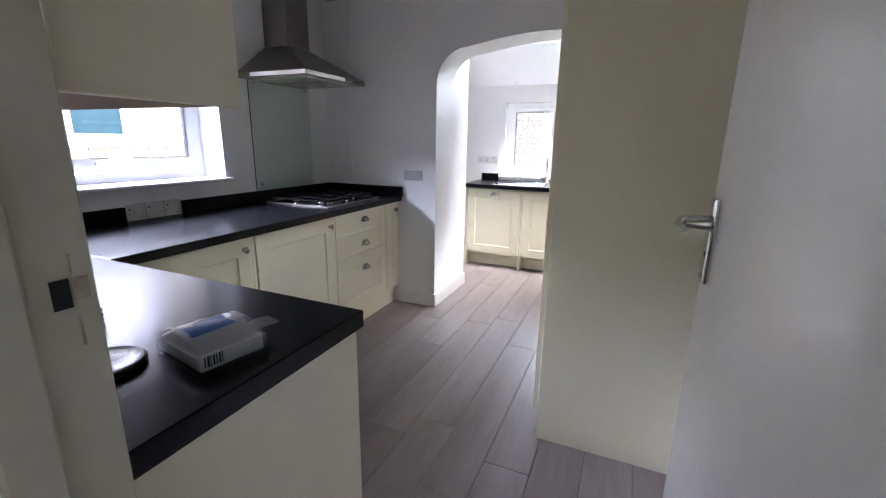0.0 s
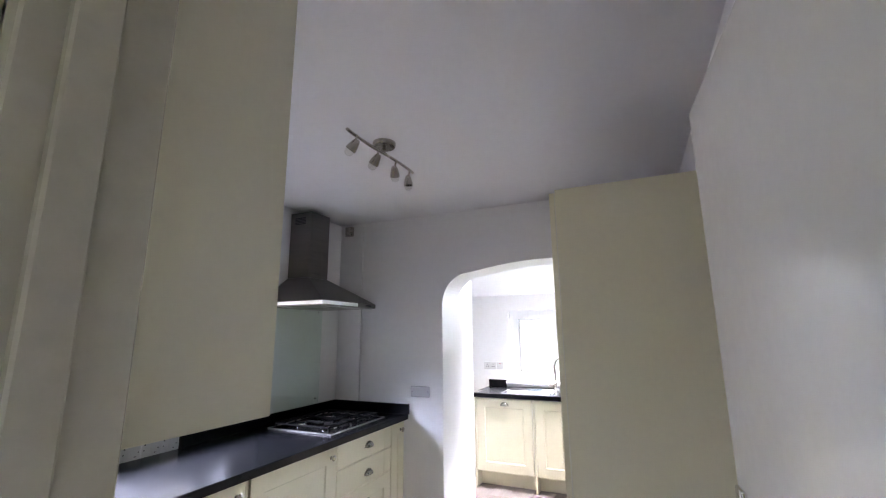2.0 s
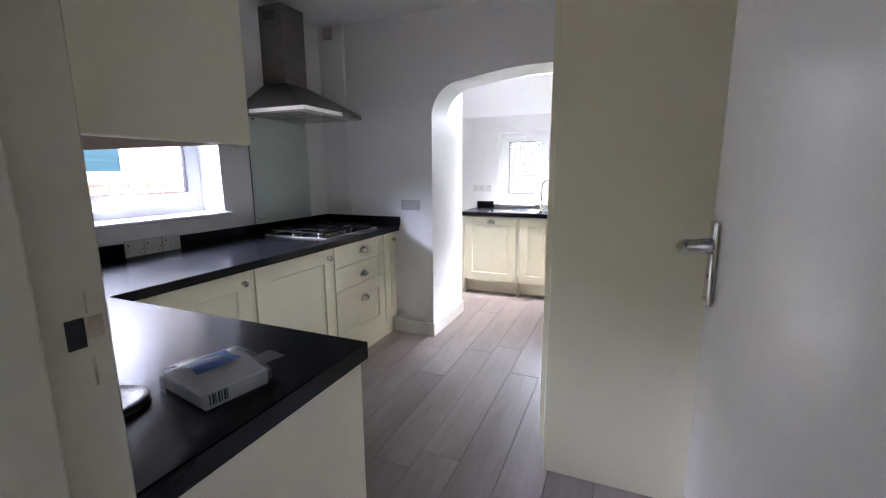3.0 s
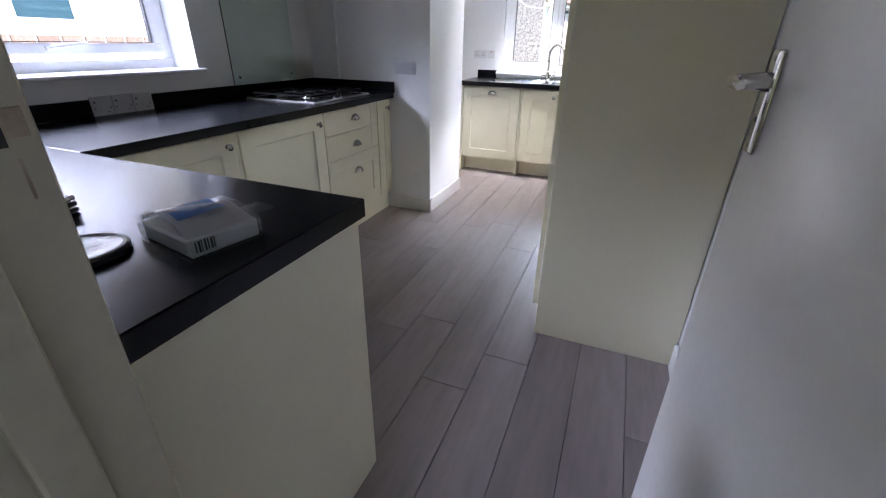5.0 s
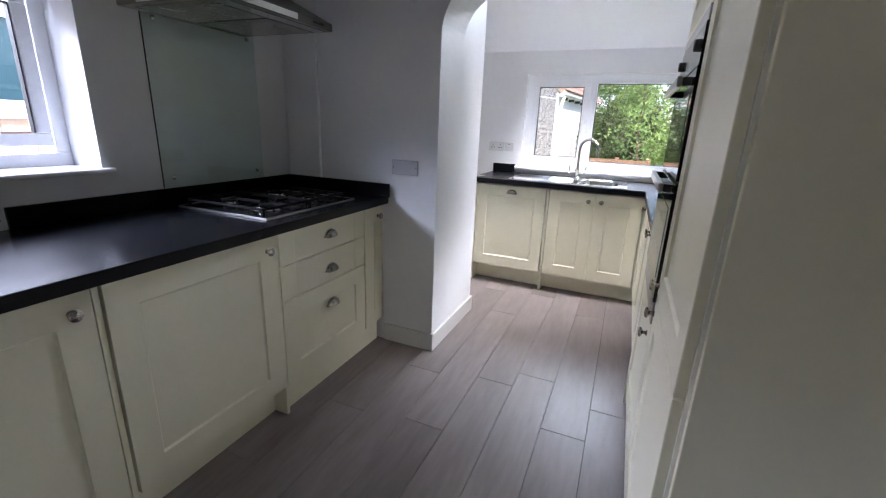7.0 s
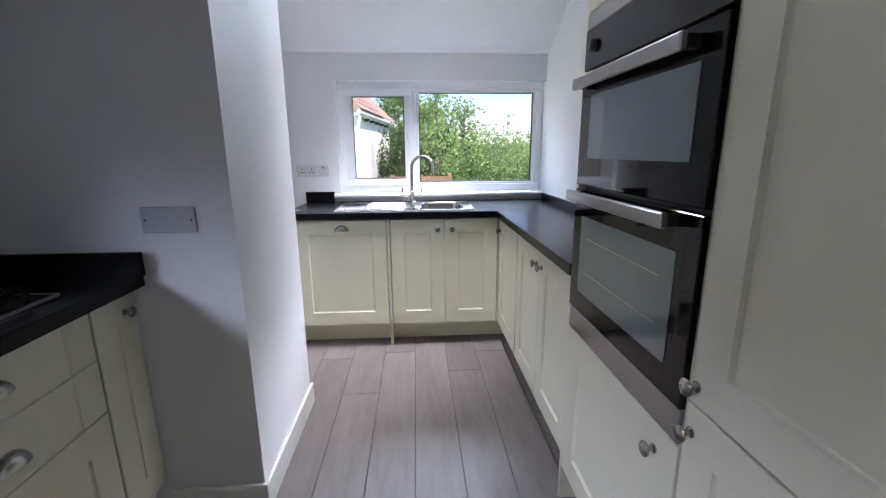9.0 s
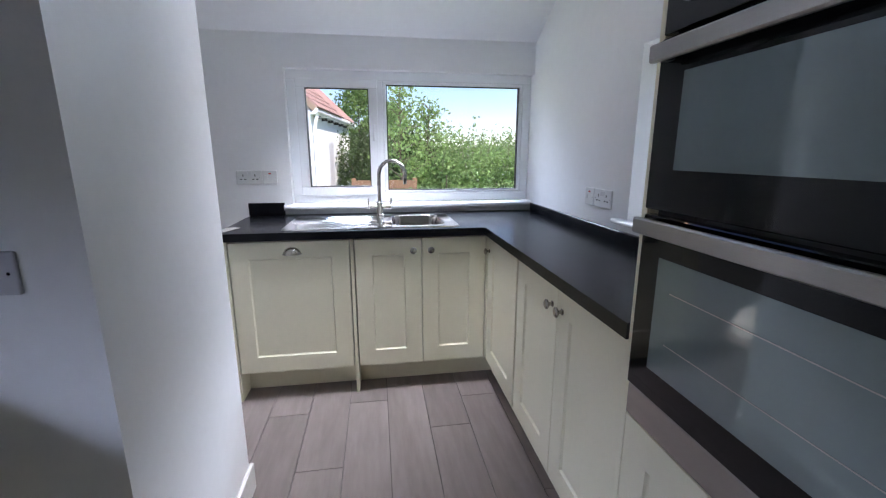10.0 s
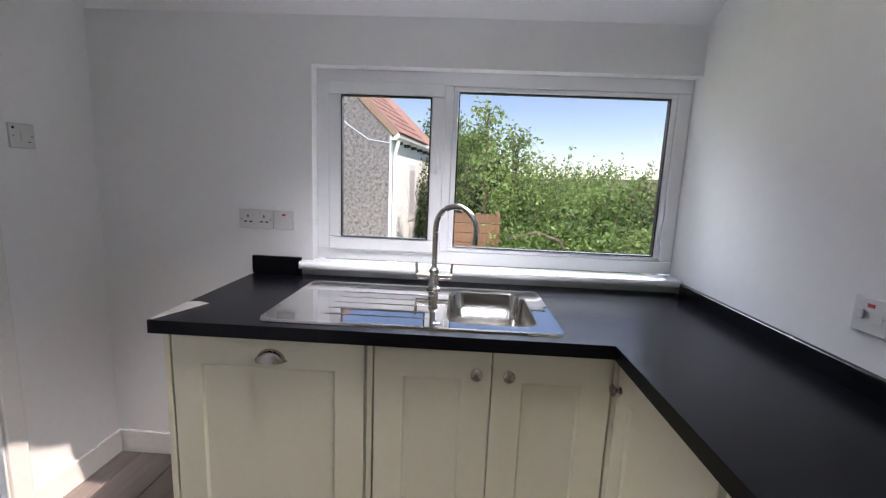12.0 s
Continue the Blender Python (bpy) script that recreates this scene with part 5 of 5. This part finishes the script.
part("verge_board", boxed(0, HWD / 2 * 1.5, HLN + 0.205, HLN + 0.225, -0.07, 0.03, 0.003), M_MDF, hs, "brown verge board", m=rp)
bm = bmesh.new()
tube(bm, [(0.13, -0.12, EV - 0.03), (0.13, HLN + 0.1, EV - 0.03)], 0.055, 10)
part("gutter", bm, M_UPVC, hs, "white half-round gutter", smooth=True)
part("soffit", boxed(0.0, 0.13, -0.1, HLN, EV - 0.1, EV - 0.06), M_RENDER, hs)
for k in range(6):
    part("rafter_end", boxed(0.002, 0.12, 0.3 + 0.6 * k, 0.36 + 0.6 * k, EV - 0.16, EV - 0.101), M_DARK, hs)
bm = bmesh.new()
tube(bm, [(0.12, 0.10, EV - 0.06), (0.07, 0.10, EV - 0.25), (0.05, 0.10, EV - 0.35), (0.05, 0.10, 0.1)], 0.035, 10)
part("downpipe", bm, M_UPVC, hs, "white downpipe", smooth=True)
part("cable", tube(bmesh.new(), [(-1.2, -0.02, EV + 0.5), (-0.8, -0.05, EV + 0.15), (-0.4, -0.06, EV - 0.1), (-0.02, -0.03, EV - 0.15)], 0.012, 6), M_UPVC, hs, "pale cable")
wn_ = part("window", boxed(0.0, 0.02, 1.3, 1.95, 0.75, 1.95, 0.003), M_UPVC, hs, "white framed narrow window")
part("pane", boxed(0.021, 0.024, 1.42, 1.83, 0.87, 1.83), M_GREY, wn_)

# neighbour's wall and fence beyond the hob window
nh = thing("house", "white rendered house wall in full sun with a blue glazed window", "house", Matrix.Translation((-5.0, 0, GZ)))
for a, b, c, d in ((-3, 3.0, 0, 3.0), (3.52, 9, 0, 3.0), (3.0, 3.52, 0, 1.6), (3.0, 3.52, 2.38, 3.0)):
    part("wall", boxed(-0.25, 0, a, b, c, d), M_NEIGHBOUR, nh)
wn2 = part("window", boxed(-0.06, -0.03, 3.0, 3.52, 1.6, 2.38), M_TEAL, nh, "pale blue glazed window")
part("sill", boxed(0.002, 0.06, 2.96, 3.56, 1.56, 1.598, 0.004), M_UPVC, wn2, "white sill")
part("roof", boxed(-2.5, 0.3, -3.2, 9.2, 3.001, 3.12), M_TILE, nh)
f2 = thing("fence", "weathered pale board fence with a pale rail on top", "fence", Matrix.Translation((-3.0, -1.0, GZ)))
for k in range(42):
    part("board", boxed(-0.02, 0.0, 0.14 * k, 0.14 * k + 0.122, 0, 1.568 + 0.002 * (k % 3), 0.002), M_PALE, f2)
part("rail", boxed(-0.05, 0.03, -0.05, 5.95, 1.575, 1.665, 0.006), M_GREY, f2, "pale grey capping rail")

# ---------------------------------------------------------------- laminate boards
PW, PL = 0.187, 1.29
ENDS = {0: 1.67, -1: 4.02, -2: 4.40, -3: 1.69, -4: 3.82, 1: 2.30, 2: 0.9, 3: 1.45}
floor = thing("floor", "grey-brown oak effect laminate floor boards", "floor", kind="structure")
meshes = {}


def board_mesh(length, w):
    key = (round(length, 3), round(w, 3))
    if key not in meshes:
        meshes[key] = to_mesh("floor_board", boxed(0, w, 0, length, -0.012, 0.0, 0.0009), M_FLOOR)
    return meshes[key]


for lane in range(-10, 4):
    x0, x1 = max(LW - 0.05, 0.134 + PW * lane), min(RW, 0.134 + PW * (lane + 1))
    if x1 - x0 < 0.02:
        continue
    y = ENDS.get(lane, (lane * 0.43) % PL + 1.2)
    while y > -1.7:
        y -= PL
    while y < S + 0.05:
        a, b = max(y, -1.7), min(y + PL, S + 0.1)
        if b - a > 0.02:
            ob = new("floor_board", board_mesh(b - a - 0.0024, x1 - x0 - 0.0026))
            ob.parent = floor
            ob.matrix_basis = Matrix.Translation((x0 + 0.0004, a + 0.0004, FZ))
        y += PL
